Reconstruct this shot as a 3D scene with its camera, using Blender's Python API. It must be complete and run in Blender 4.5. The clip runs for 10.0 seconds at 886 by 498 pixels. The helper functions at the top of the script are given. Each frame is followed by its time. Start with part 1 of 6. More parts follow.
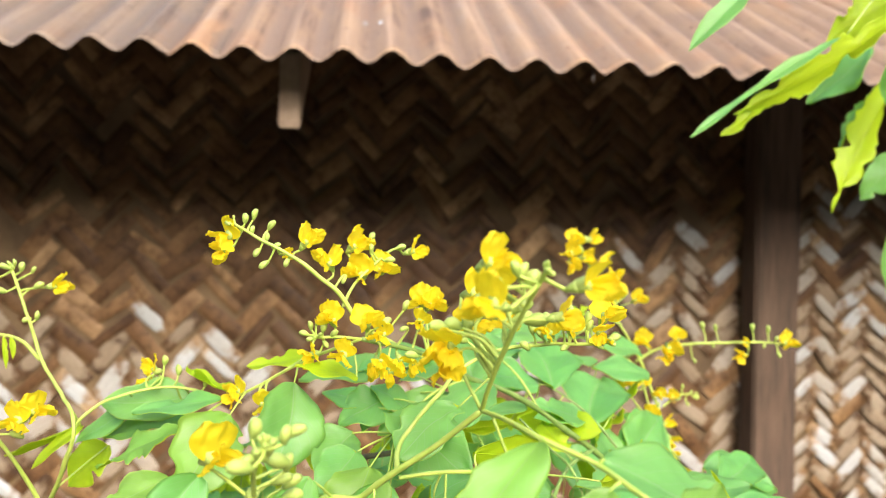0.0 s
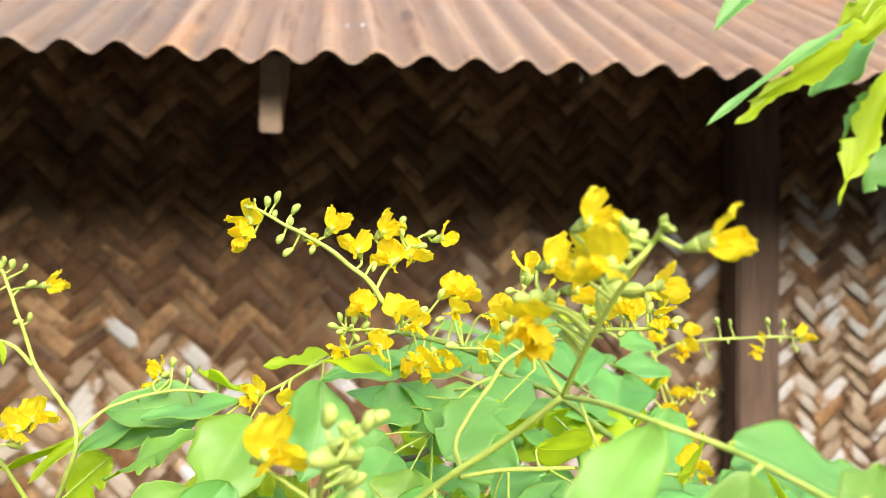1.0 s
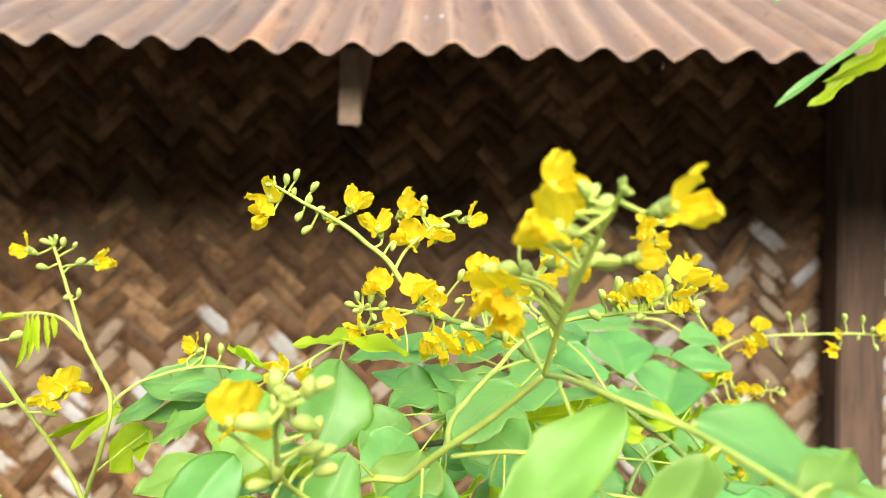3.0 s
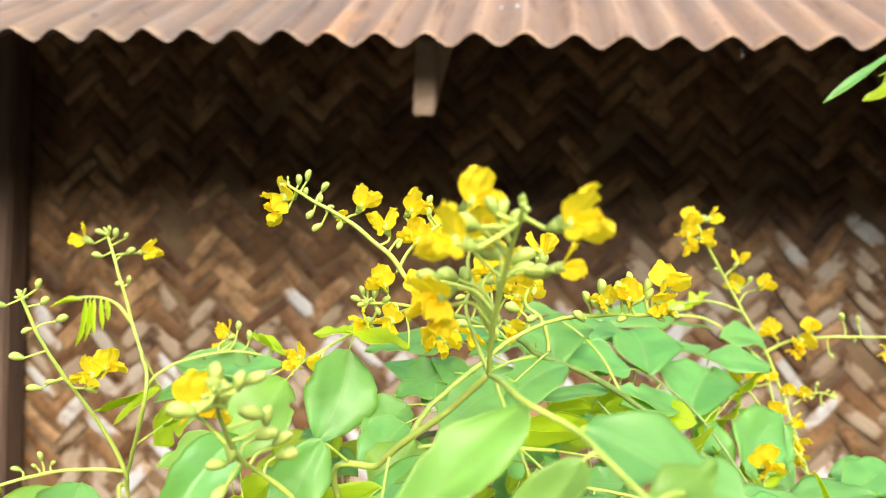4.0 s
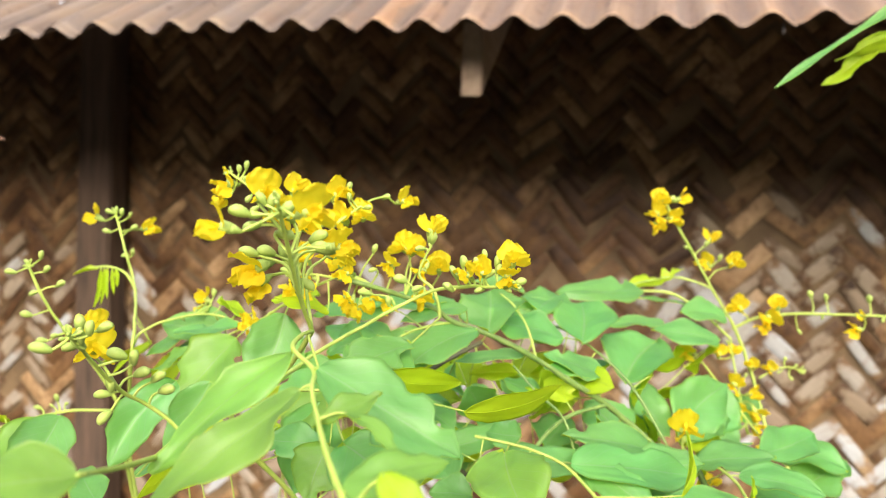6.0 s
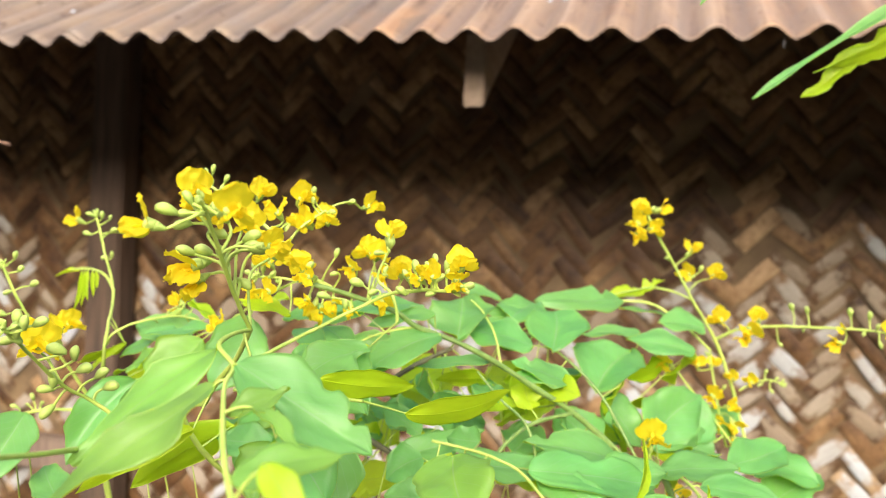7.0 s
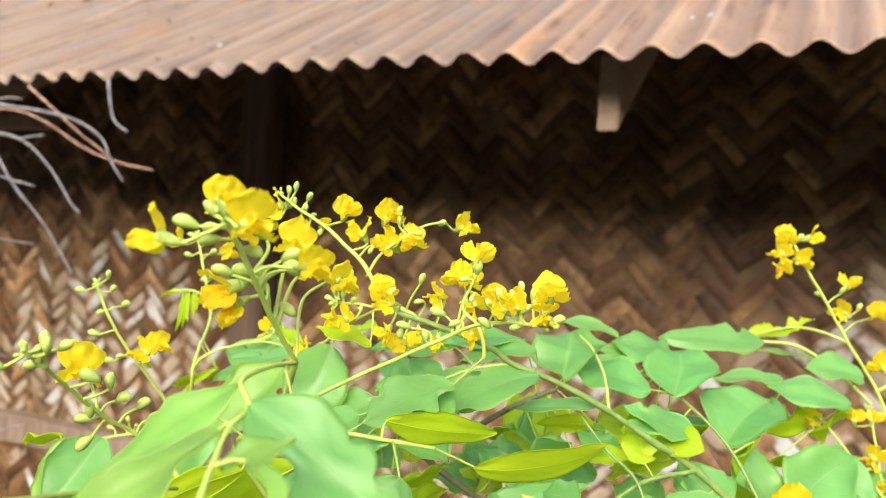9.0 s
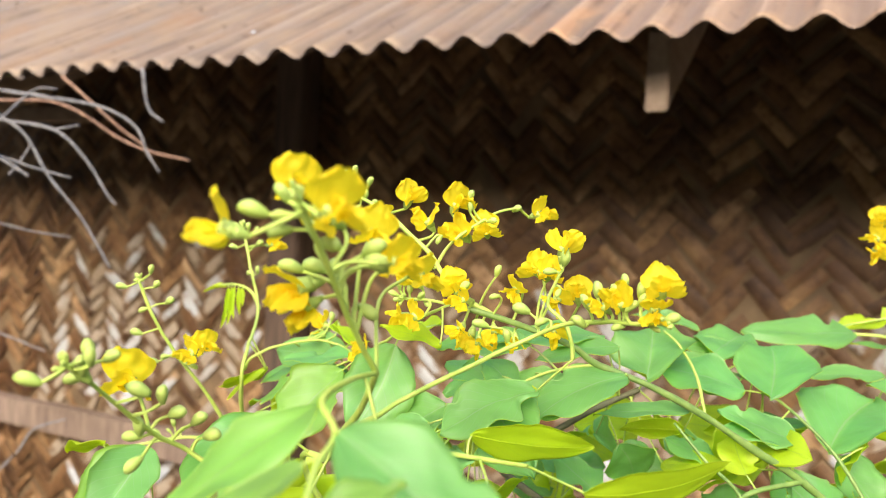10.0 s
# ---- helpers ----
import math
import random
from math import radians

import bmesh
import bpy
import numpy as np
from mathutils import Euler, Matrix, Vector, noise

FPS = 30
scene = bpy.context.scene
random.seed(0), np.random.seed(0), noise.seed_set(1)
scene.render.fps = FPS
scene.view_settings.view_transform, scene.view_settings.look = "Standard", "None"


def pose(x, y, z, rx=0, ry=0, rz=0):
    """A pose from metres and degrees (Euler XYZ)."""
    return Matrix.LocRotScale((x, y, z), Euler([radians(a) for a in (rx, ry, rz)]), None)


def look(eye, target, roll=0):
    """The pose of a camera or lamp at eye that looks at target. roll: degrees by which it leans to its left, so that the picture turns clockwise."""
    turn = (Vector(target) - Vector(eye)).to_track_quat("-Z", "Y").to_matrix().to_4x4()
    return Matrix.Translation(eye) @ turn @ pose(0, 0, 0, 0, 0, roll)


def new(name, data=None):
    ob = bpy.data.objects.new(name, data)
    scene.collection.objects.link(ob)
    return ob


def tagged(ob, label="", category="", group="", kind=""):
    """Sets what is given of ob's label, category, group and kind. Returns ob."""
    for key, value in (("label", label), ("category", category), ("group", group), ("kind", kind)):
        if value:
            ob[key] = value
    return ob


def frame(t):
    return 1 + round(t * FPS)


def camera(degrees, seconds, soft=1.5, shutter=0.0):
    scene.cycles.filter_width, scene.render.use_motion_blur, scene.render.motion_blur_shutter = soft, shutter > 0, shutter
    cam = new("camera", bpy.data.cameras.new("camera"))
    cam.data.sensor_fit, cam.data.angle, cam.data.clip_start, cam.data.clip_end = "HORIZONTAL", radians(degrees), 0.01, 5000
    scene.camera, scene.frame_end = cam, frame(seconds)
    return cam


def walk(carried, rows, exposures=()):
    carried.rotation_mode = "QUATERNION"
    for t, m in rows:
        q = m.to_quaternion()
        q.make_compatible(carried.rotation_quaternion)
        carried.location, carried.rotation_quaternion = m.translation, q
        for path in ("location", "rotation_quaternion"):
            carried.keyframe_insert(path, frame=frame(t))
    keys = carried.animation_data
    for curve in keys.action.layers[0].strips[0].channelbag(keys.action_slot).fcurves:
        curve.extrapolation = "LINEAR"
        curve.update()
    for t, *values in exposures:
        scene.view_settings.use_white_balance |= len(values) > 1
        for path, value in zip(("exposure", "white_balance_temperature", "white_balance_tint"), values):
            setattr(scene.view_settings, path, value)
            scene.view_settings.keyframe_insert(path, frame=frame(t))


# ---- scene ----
import itertools

cam = camera(57.6, 10.0, soft=0.7)

PATH = [
    (0, (-0.139, -0.035, 1.674), (0.063, 1.955, 1.67), 1.3),
    (0.5, (-0.158, -0.016, 1.666), (0.108, 1.966, 1.685), 0.5),
    (1, (-0.167, -0.003, 1.66), (0.112, 1.978, 1.691), 0.3),
    (1.5, (-0.171, 0.001, 1.661), (0.085, 1.985, 1.691), 0.6),
    (2, (-0.163, 0.01, 1.66), (0.046, 1.999, 1.683), 1.1),
    (2.5, (-0.148, 0.009, 1.654), (-0.028, 2.006, 1.672), 1.3),
    (2.7, (-0.143, 0.005, 1.653), (-0.05, 2.002, 1.675), 1.1),
    (3.8, (-0.096, -0.004, 1.658), (-0.248, 1.99, 1.646), 1.8),
    (4, (-0.089, -0.012, 1.66), (-0.287, 1.978, 1.637), 2.0),
    (4.5, (-0.065, -0.021, 1.656), (-0.35, 1.958, 1.608), 2.1),
    (5, (-0.042, -0.038, 1.658), (-0.401, 1.928, 1.573), 2.2),
    (5.5, (-0.019, -0.047, 1.664), (-0.427, 1.908, 1.56), 2.0),
    (5.7, (-0.003, -0.051, 1.668), (-0.436, 1.898, 1.564), 1.9),
    (6.8, (0.042, -0.054, 1.663), (-0.433, 1.888, 1.598), 2.8),
    (7, (0.047, -0.049, 1.665), (-0.445, 1.888, 1.597), 2.9),
    (7.5, (0.069, -0.05, 1.663), (-0.484, 1.871, 1.614), 3.4),
    (8, (0.078, -0.036, 1.665), (-0.575, 1.854, 1.632), 3.8),
    (8.5, (0.065, -0.013, 1.662), (-0.686, 1.841, 1.643), 4.0),
    (9, (0.056, 0.004, 1.663), (-0.771, 1.824, 1.649), 3.7),
    (9.5, (0.04, 0.02, 1.661), (-0.839, 1.816, 1.635), 3.4),
    (10, (0.02, 0.032, 1.662), (-0.872, 1.821, 1.614), 3.0),
]
walk(cam, [(t, look(eye, target, roll)) for t, eye, target, roll in PATH], exposures=[(0, 0.38), (1, 0.41), (2, 0.44), (2.7, 0.39), (4, 0.40), (4.6, 0.35), (5.2, 0.25), (5.7, 0.26), (7, 0.33), (8.5, 0.37), (10, 0.32)])
cam.data.dof.use_dof = True
cam.data.dof.focus_distance, cam.data.dof.aperture_fstop = 0.33, 13.0

# ---- world and light ----
world = bpy.data.worlds.new("sky")
scene.world = world
world.use_nodes = True
wn = world.node_tree
sky = wn.nodes.new("ShaderNodeTexSky")
sky.sky_type, sky.sun_disc = "NISHITA", False
sky.sun_elevation, sky.sun_rotation = radians(31), radians(168)
sky.air_density, sky.dust_density, sky.ozone_density = 1.0, 4.0, 1.0
wn.links.new(sky.outputs["Color"], wn.nodes["Background"].inputs["Color"])
wn.nodes["Background"].inputs["Strength"].default_value = 0.34

sun_data = bpy.data.lights.new("sun", "SUN")
sun_data.energy, sun_data.angle, sun_data.color = 1.9, radians(40), (1.0, 0.975, 0.94)
sun = new("sun", sun_data)
sun.matrix_world = look((0.85, -3.35, 3.36), (0, 0.6, 0.9))


# ---- materials ----
def mat(name):
    m = bpy.data.materials.new(name)
    m.use_nodes = True
    nt = m.node_tree
    return m, nt, nt.nodes["Principled BSDF"], nt.nodes["Material Output"]


def node(nt, kind, **inputs):
    n = nt.nodes.new("ShaderNode" + kind)
    for k, v in inputs.items():
        n.inputs[k.replace("_", " ")].default_value = v
    return n


def noise_tex(nt, scale, detail=4.0, vec=None, rough=0.55):
    n = node(nt, "TexNoise", Scale=scale, Detail=detail, Roughness=rough)
    if vec is not None:
        nt.links.new(vec, n.inputs["Vector"])
    return n.outputs["Fac"]


def ramp(nt, fac, *stops):
    r = nt.nodes.new("ShaderNodeValToRGB")
    while len(r.color_ramp.elements) < len(stops):
        r.color_ramp.elements.new(0.5)
    for e, (p, c) in zip(r.color_ramp.elements, stops):
        e.position, e.color = p, (*c, 1) if len(c) == 3 else c
    nt.links.new(fac, r.inputs["Fac"])
    return r.outputs["Color"]


def mix(nt, fac, a, b, mode="MIX"):
    n = nt.nodes.new("ShaderNodeMix")
    n.data_type, n.blend_type = "RGBA", mode
    for key, v in ((0, fac), (6, a), (7, b)):
        if hasattr(v, "node"):
            nt.links.new(v, n.inputs[key])
        else:
            n.inputs[key].default_value = v if key == 0 else (*v, 1)
    return n.outputs[2]


def mathn(nt, op, a, b=0.0):
    n = nt.nodes.new("ShaderNodeMath")
    n.operation = op
    for k, v in enumerate((a, b)):
        if hasattr(v, "node"):
            nt.links.new(v, n.inputs[k])
        else:
            n.inputs[k].default_value = v
    return n.outputs[0]


def bump(nt, bsdf, height, strength, distance):
    b = node(nt, "Bump", Strength=strength, Distance=distance)
    nt.links.new(height, b.inputs["Height"])
    nt.links.new(b.outputs["Normal"], bsdf.inputs["Normal"])


def coords(nt, scale=(1, 1, 1), kind="Object"):
    tc = nt.nodes.new("ShaderNodeTexCoord")
    mp = node(nt, "Mapping")
    mp.inputs["Scale"].default_value = scale
    nt.links.new(tc.outputs[kind], mp.inputs["Vector"])
    return mp.outputs["Vector"]


def rust_iron(name, tone, grey_share, rust_share):
    """Weathered iron: fine streaks down the slope, bare grey patches, orange rust blooms."""
    m, nt, b, _ = mat(name)
    streak = noise_tex(nt, 1.0, 7, coords(nt, (46, 1.6, 1.6)), 0.65)
    blotch = noise_tex(nt, 3.2, 6, coords(nt, (1.6, 0.7, 0.7)), 0.62)
    fine = noise_tex(nt, 90, 4, coords(nt))
    col = ramp(nt, streak, (0.35, (0.19, 0.132, 0.10)), (0.46, (0.39, 0.30, 0.235)), (0.56, (0.50, 0.40, 0.32)), (0.68, (0.60, 0.525, 0.455)))
    grey = ramp(nt, blotch, (0.48, (0, 0, 0)), (0.66, (1, 1, 1)))
    col = mix(nt, mathn(nt, "MULTIPLY", grey, grey_share), col, (0.40, 0.385, 0.375))
    warm = ramp(nt, noise_tex(nt, 6.0, 6, coords(nt, (1, 0.5, 1)), 0.65), (0.52, (0, 0, 0)), (0.66, (1, 1, 1)))
    col = mix(nt, mathn(nt, "MULTIPLY", warm, rust_share), col, (0.57, 0.34, 0.185))
    tan = ramp(nt, noise_tex(nt, 13.0, 5, coords(nt, (1, 0.6, 1)), 0.6), (0.44, (0, 0, 0)), (0.62, (1, 1, 1)))
    col = mix(nt, mathn(nt, "MULTIPLY", tan, 0.45), col, (0.60, 0.465, 0.31))
    spots = ramp(nt, noise_tex(nt, 38, 2, coords(nt)), (0.66, (0, 0, 0)), (0.74, (1, 1, 1)))
    col = mix(nt, mathn(nt, "MULTIPLY", spots, 0.7), col, (0.14, 0.07, 0.045))
    flute = nt.nodes.new("ShaderNodeSeparateXYZ")
    nt.links.new(coords(nt), flute.inputs[0])
    wave = mathn(nt, "COSINE", mathn(nt, "MULTIPLY", mathn(nt, "ADD", flute.outputs[0], 0.434), math.tau / 0.0747))
    # darker down the valley of each flute, broken up by the streaks
    valley_dark = ramp(nt, mathn(nt, "ADD", mathn(nt, "MULTIPLY", wave, 0.22), mathn(nt, "MULTIPLY", streak, 0.9)), (0.42, (0, 0, 0)), (0.72, (1, 1, 1)))
    col = mix(nt, mathn(nt, "MULTIPLY", valley_dark, 0.72), col, (0.235, 0.195, 0.175))
    col = mix(nt, 1.0, col, tone, "MULTIPLY")
    nt.links.new(col, b.inputs["Base Color"])
    b.inputs["Roughness"].default_value = 0.62
    b.inputs["Metallic"].default_value = 0.12
    bump(nt, b, mathn(nt, "ADD", fine, mathn(nt, "MULTIPLY", streak, 2.0)), 0.45, 0.003)
    return m


def bamboo(name, per_island, bleached):
    """Split bamboo; a bleached strip is worn white where it bulges, with brown ends."""
    m, nt, b, _ = mat(name)
    if per_island:
        rnd = nt.nodes.new("ShaderNodeNewGeometry").outputs["Random Per Island"]
    else:
        rnd = nt.nodes.new("ShaderNodeObjectInfo").outputs["Random"]
    grain = noise_tex(nt, 1.0, 5, coords(nt, (230, 14, 14), "UV"), 0.6)
    place = nt.nodes.new("ShaderNodeNewGeometry").outputs["Position"]
    base = ramp(nt, rnd, (0.0, (0.11, 0.066, 0.032)), (0.3, (0.165, 0.102, 0.05)), (0.6, (0.24, 0.158, 0.084)), (0.85, (0.345, 0.245, 0.14)), (1.0, (0.47, 0.365, 0.24)))
    mott = noise_tex(nt, 24, 6, place, 0.72)
    base = mix(nt, 0.9, base, ramp(nt, mott, (0.36, (0.40, 0.30, 0.20)), (0.50, (0.95, 0.84, 0.70)), (0.66, (1.25, 1.18, 1.08))), "MULTIPLY")
    soot = ramp(nt, noise_tex(nt, 4.5, 5, place, 0.6), (0.38, (0.34, 0.24, 0.17)), (0.62, (1, 1, 1)))
    base = mix(nt, 0.8, base, soot, "MULTIPLY")
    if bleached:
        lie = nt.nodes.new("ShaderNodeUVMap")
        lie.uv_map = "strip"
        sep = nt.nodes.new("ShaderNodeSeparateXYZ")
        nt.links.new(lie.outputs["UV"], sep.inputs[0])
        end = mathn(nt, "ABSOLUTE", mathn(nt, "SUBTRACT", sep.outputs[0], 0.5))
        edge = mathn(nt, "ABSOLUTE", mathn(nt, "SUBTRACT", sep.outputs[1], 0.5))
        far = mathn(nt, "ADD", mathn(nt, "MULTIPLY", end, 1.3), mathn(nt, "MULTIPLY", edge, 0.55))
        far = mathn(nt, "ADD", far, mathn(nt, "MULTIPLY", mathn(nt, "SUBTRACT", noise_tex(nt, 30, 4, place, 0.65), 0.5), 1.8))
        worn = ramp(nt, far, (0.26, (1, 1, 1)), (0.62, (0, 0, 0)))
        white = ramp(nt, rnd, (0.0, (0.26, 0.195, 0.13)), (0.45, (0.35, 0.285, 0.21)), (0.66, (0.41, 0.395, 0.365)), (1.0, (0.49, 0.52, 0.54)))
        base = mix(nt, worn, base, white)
    base = mix(nt, 0.55, base, ramp(nt, grain, (0.3, (0.5, 0.47, 0.43) if bleached else (0.5, 0.42, 0.33)), (0.7, (1.13, 1.12, 1.11) if bleached else (1.2, 1.08, 0.95))), "MULTIPLY")
    nt.links.new(base, b.inputs["Base Color"])
    b.inputs["Roughness"].default_value = 0.55
    b.inputs["Specular IOR Level"].default_value = 0.3
    bump(nt, b, grain, 0.3, 0.001)
    return m


def wood(name, dark, light, scale=(60, 60, 5), rough=0.75):
    m, nt, b, _ = mat(name)
    g = noise_tex(nt, 1.0, 6, coords(nt, scale), 0.6)
    big = noise_tex(nt, 4.0, 4, coords(nt))
    col = ramp(nt, g, (0.3, dark), (0.7, light))
    col = mix(nt, 0.5, col, ramp(nt, big, (0.35, (0.5, 0.45, 0.4)), (0.65, (1, 1, 1))), "MULTIPLY")
    nt.links.new(col, b.inputs["Base Color"])
    b.inputs["Roughness"].default_value = rough
    bump(nt, b, g, 0.4, 0.002)
    return m


def leafy(name, top, lime, vein, through_light, share, rough=0.43):
    m, nt, b, out = mat(name)
    rnd = nt.nodes.new("ShaderNodeObjectInfo").outputs["Random"]
    uv = nt.nodes.new("ShaderNodeUVMap")
    sep = nt.nodes.new("ShaderNodeSeparateXYZ")
    nt.links.new(uv.outputs["UV"], sep.inputs[0])
    across = mathn(nt, "ABSOLUTE", mathn(nt, "SUBTRACT", sep.outputs[1], 0.5))
    side = mathn(nt, "FRACT", mathn(nt, "MULTIPLY", mathn(nt, "SUBTRACT", sep.outputs[0], mathn(nt, "MULTIPLY", across, 0.75)), 8.0))
    rib = mathn(nt, "LESS_THAN", mathn(nt, "ABSOLUTE", mathn(nt, "SUBTRACT", side, 0.5)), 0.045)
    mid = mathn(nt, "LESS_THAN", across, 0.012)
    vn = mathn(nt, "MAXIMUM", mathn(nt, "MULTIPLY", rib, 0.30), mathn(nt, "MULTIPLY", mid, 0.8))
    n1 = noise_tex(nt, 60, 4, coords(nt))
    patch = ramp(nt, noise_tex(nt, 22, 3, coords(nt)), (0.35, (0, 0, 0)), (0.65, (1, 1, 1)))
    margin = mathn(nt, "POWER", mathn(nt, "MULTIPLY", across, 2.0), 9.0)
    shade = ramp(nt, n1, (0.3, tuple(c * 0.78 for c in top)), (0.7, tuple(min(1, c * 1.18) for c in top)))
    hue = nt.nodes.new("ShaderNodeHueSaturation")
    nt.links.new(mathn(nt, "ADD", mathn(nt, "MULTIPLY", rnd, 0.18), 0.93), hue.inputs["Value"])
    nt.links.new(mathn(nt, "ADD", mathn(nt, "MULTIPLY", rnd, 0.022), 0.489), hue.inputs["Hue"])
    nt.links.new(shade, hue.inputs["Color"])
    col = mix(nt, mathn(nt, "MULTIPLY", patch, 0.45), hue.outputs["Color"], lime)
    col = mix(nt, mathn(nt, "MULTIPLY", margin, 0.14), col, (0.50, 0.58, 0.06))
    col = mix(nt, vn, col, vein)
    nt.links.new(col, b.inputs["Base Color"])
    b.inputs["Roughness"].default_value = rough
    b.inputs["Specular IOR Level"].default_value = 0.62
    bump(nt, b, mathn(nt, "ADD", mathn(nt, "MULTIPLY", n1, 0.4), vn), 0.25, 0.0008)
    tr = node(nt, "BsdfTranslucent")
    tint = mix(nt, vn, mix(nt, mathn(nt, "MULTIPLY", n1, 0.5), through_light, tuple(c * 0.75 for c in through_light)), vein)
    nt.links.new(tint, tr.inputs["Color"])
    ms = node(nt, "MixShader", Fac=share)
    nt.links.new(b.outputs[0], ms.inputs[1])
    nt.links.new(tr.outputs[0], ms.inputs[2])
    nt.links.new(ms.outputs[0], out.inputs["Surface"])
    return m


def petal_mat():
    m, nt, b, out = mat("yellow petal")
    n1 = noise_tex(nt, 240, 5, coords(nt))
    rnd = nt.nodes.new("ShaderNodeObjectInfo").outputs["Random"]
    col = ramp(nt, n1, (0.3, (0.98, 0.74, 0.012)), (0.65, (0.99, 0.85, 0.04)))
    col = mix(nt, mathn(nt, "MULTIPLY", rnd, 0.30), col, (0.95, 0.66, 0.008))
    nt.links.new(col, b.inputs["Base Color"])
    b.inputs["Roughness"].default_value = 0.6
    bump(nt, b, n1, 0.6, 0.001)
    tr = node(nt, "BsdfTranslucent", Color=(1.0, 0.79, 0.016, 1))
    ms = node(nt, "MixShader", Fac=0.6)
    nt.links.new(b.outputs[0], ms.inputs[1])
    nt.links.new(tr.outputs[0], ms.inputs[2])
    nt.links.new(ms.outputs[0], out.inputs["Surface"])
    return m


def skin(name, a, c, scale, rough=0.5):
    m, nt, b, _ = mat(name)
    col = ramp(nt, noise_tex(nt, scale, 4, coords(nt)), (0.32, a), (0.68, c))
    nt.links.new(col, b.inputs["Base Color"])
    b.inputs["Roughness"].default_value = rough
    b.inputs["Subsurface Weight"].default_value = 0.0
    bump(nt, b, noise_tex(nt, scale * 4, 3, coords(nt)), 0.2, 0.0006)
    return m


def soil():
    m, nt, b, _ = mat("dry earth")
    n1 = noise_tex(nt, 1.3, 6, coords(nt))
    n2 = noise_tex(nt, 30, 5, coords(nt))
    col = ramp(nt, n1, (0.3, (0.060, 0.050, 0.034)), (0.7, (0.115, 0.095, 0.066)))
    col = mix(nt, 0.5, col, ramp(nt, n2, (0.3, (0.6, 0.55, 0.5)), (0.7, (1.1, 1.1, 1.1))), "MULTIPLY")
    nt.links.new(col, b.inputs["Base Color"])
    b.inputs["Roughness"].default_value = 0.95
    bump(nt, b, n2, 0.6, 0.02)
    return m


IRON = rust_iron("rusted corrugated iron", (0.635, 0.53, 0.44), 0.24, 0.60)
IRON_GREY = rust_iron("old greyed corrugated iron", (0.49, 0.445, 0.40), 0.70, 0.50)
BAMBOO, BAMBOO_REST = bamboo("brown split bamboo", False, False), bamboo("brown split bamboo rest", True, False)
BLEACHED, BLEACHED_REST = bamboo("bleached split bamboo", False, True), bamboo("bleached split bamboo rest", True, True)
LINING = wood("brown bamboo lining", (0.09, 0.056, 0.026), (0.24, 0.16, 0.08), (9, 9, 9))
# sheet undersides: colour darkened so little light bounces onto the upper wall
IRON_DARK_UNDER = skin("iron darkened against bounce light", (0.04, 0.028, 0.022), (0.10, 0.066, 0.048), 25, 0.7)
POST = wood("weathered brown timber", (0.05, 0.031, 0.02), (0.155, 0.098, 0.064))
RAIL = wood("greyed brown timber", (0.14, 0.095, 0.068), (0.30, 0.22, 0.165))
PALE = wood("pale sawn timber", (0.25, 0.18, 0.125), (0.42, 0.32, 0.23), (40, 8, 40))
TWIG = wood("grey dry bark", (0.11, 0.105, 0.105), (0.27, 0.26, 0.26), (90, 90, 90), 0.8)
TWIG_BROWN = wood("brown dry bark", (0.20, 0.11, 0.07), (0.40, 0.24, 0.16), (90, 90, 90), 0.8)
LEAF = leafy("green leaf", (0.158, 0.41, 0.12), (0.225, 0.445, 0.092), (0.33, 0.54, 0.17), (0.38, 0.74, 0.075), 0.46)
LEAF_LIME = leafy("lime green leaf", (0.20, 0.41, 0.075), (0.27, 0.45, 0.055), (0.36, 0.54, 0.12), (0.47, 0.74, 0.04), 0.46)
LEAF_UNDER = leafy("yellow-green leaf underside", (0.43, 0.55, 0.035), (0.50, 0.58, 0.03), (0.54, 0.64, 0.08), (0.84, 0.90, 0.012), 0.62, 0.6)
# yellow of young leaves, and of undersides with transmitted light put in
LEAF_YELLOW = leafy("yellow-green of young and backlit leaf", (0.44, 0.61, 0.022), (0.50, 0.63, 0.02), (0.54, 0.67, 0.05), (0.84, 0.95, 0.008), 0.62, 0.5)
PETAL = petal_mat()
STEM = skin("green stem", (0.13, 0.22, 0.045), (0.22, 0.32, 0.08), 160)
STEM_YOUNG = skin("yellow-green stalk", (0.35, 0.48, 0.075), (0.47, 0.57, 0.11), 160)
BUD = skin("pale green bud", (0.269, 0.388, 0.069), (0.400, 0.500, 0.112), 220, 0.55)
BARK = skin("brown-green bark", (0.09, 0.085, 0.045), (0.17, 0.16, 0.08), 60, 0.8)
SOIL = soil()
CHALK = skin("dried chalky white", (0.34, 0.37, 0.39), (0.50, 0.54, 0.57), 200, 0.9)
LOW_SKY_BLOCK = skin("dark green light block", (0.018, 0.032, 0.012), (0.055, 0.085, 0.03), 3.0, 0.8)


# ---- helpers of this scene ----
def mesh_of(name, bm, *mats, smooth=False):
    me = bpy.data.meshes.new(name)
    bm.to_mesh(me)
    bm.free()
    for mm in mats:
        me.materials.append(mm)
    if smooth:
        me.polygons.foreach_set("use_smooth", [True] * len(me.polygons))
    return me


def box(bm, x0, x1, y0, y1, z0, z1, bevel=0.0):
    r = bmesh.ops.create_cube(bm, size=1.0)["verts"]
    for v in r:
        v.co = Vector(((x0, x1)[v.co.x > 0], (y0, y1)[v.co.y > 0], (z0, z1)[v.co.z > 0]))
    if bevel:
        es = list({e for v in r for e in v.link_edges})
        bmesh.ops.bevel(bm, geom=es, offset=bevel, segments=2, affect="EDGES")


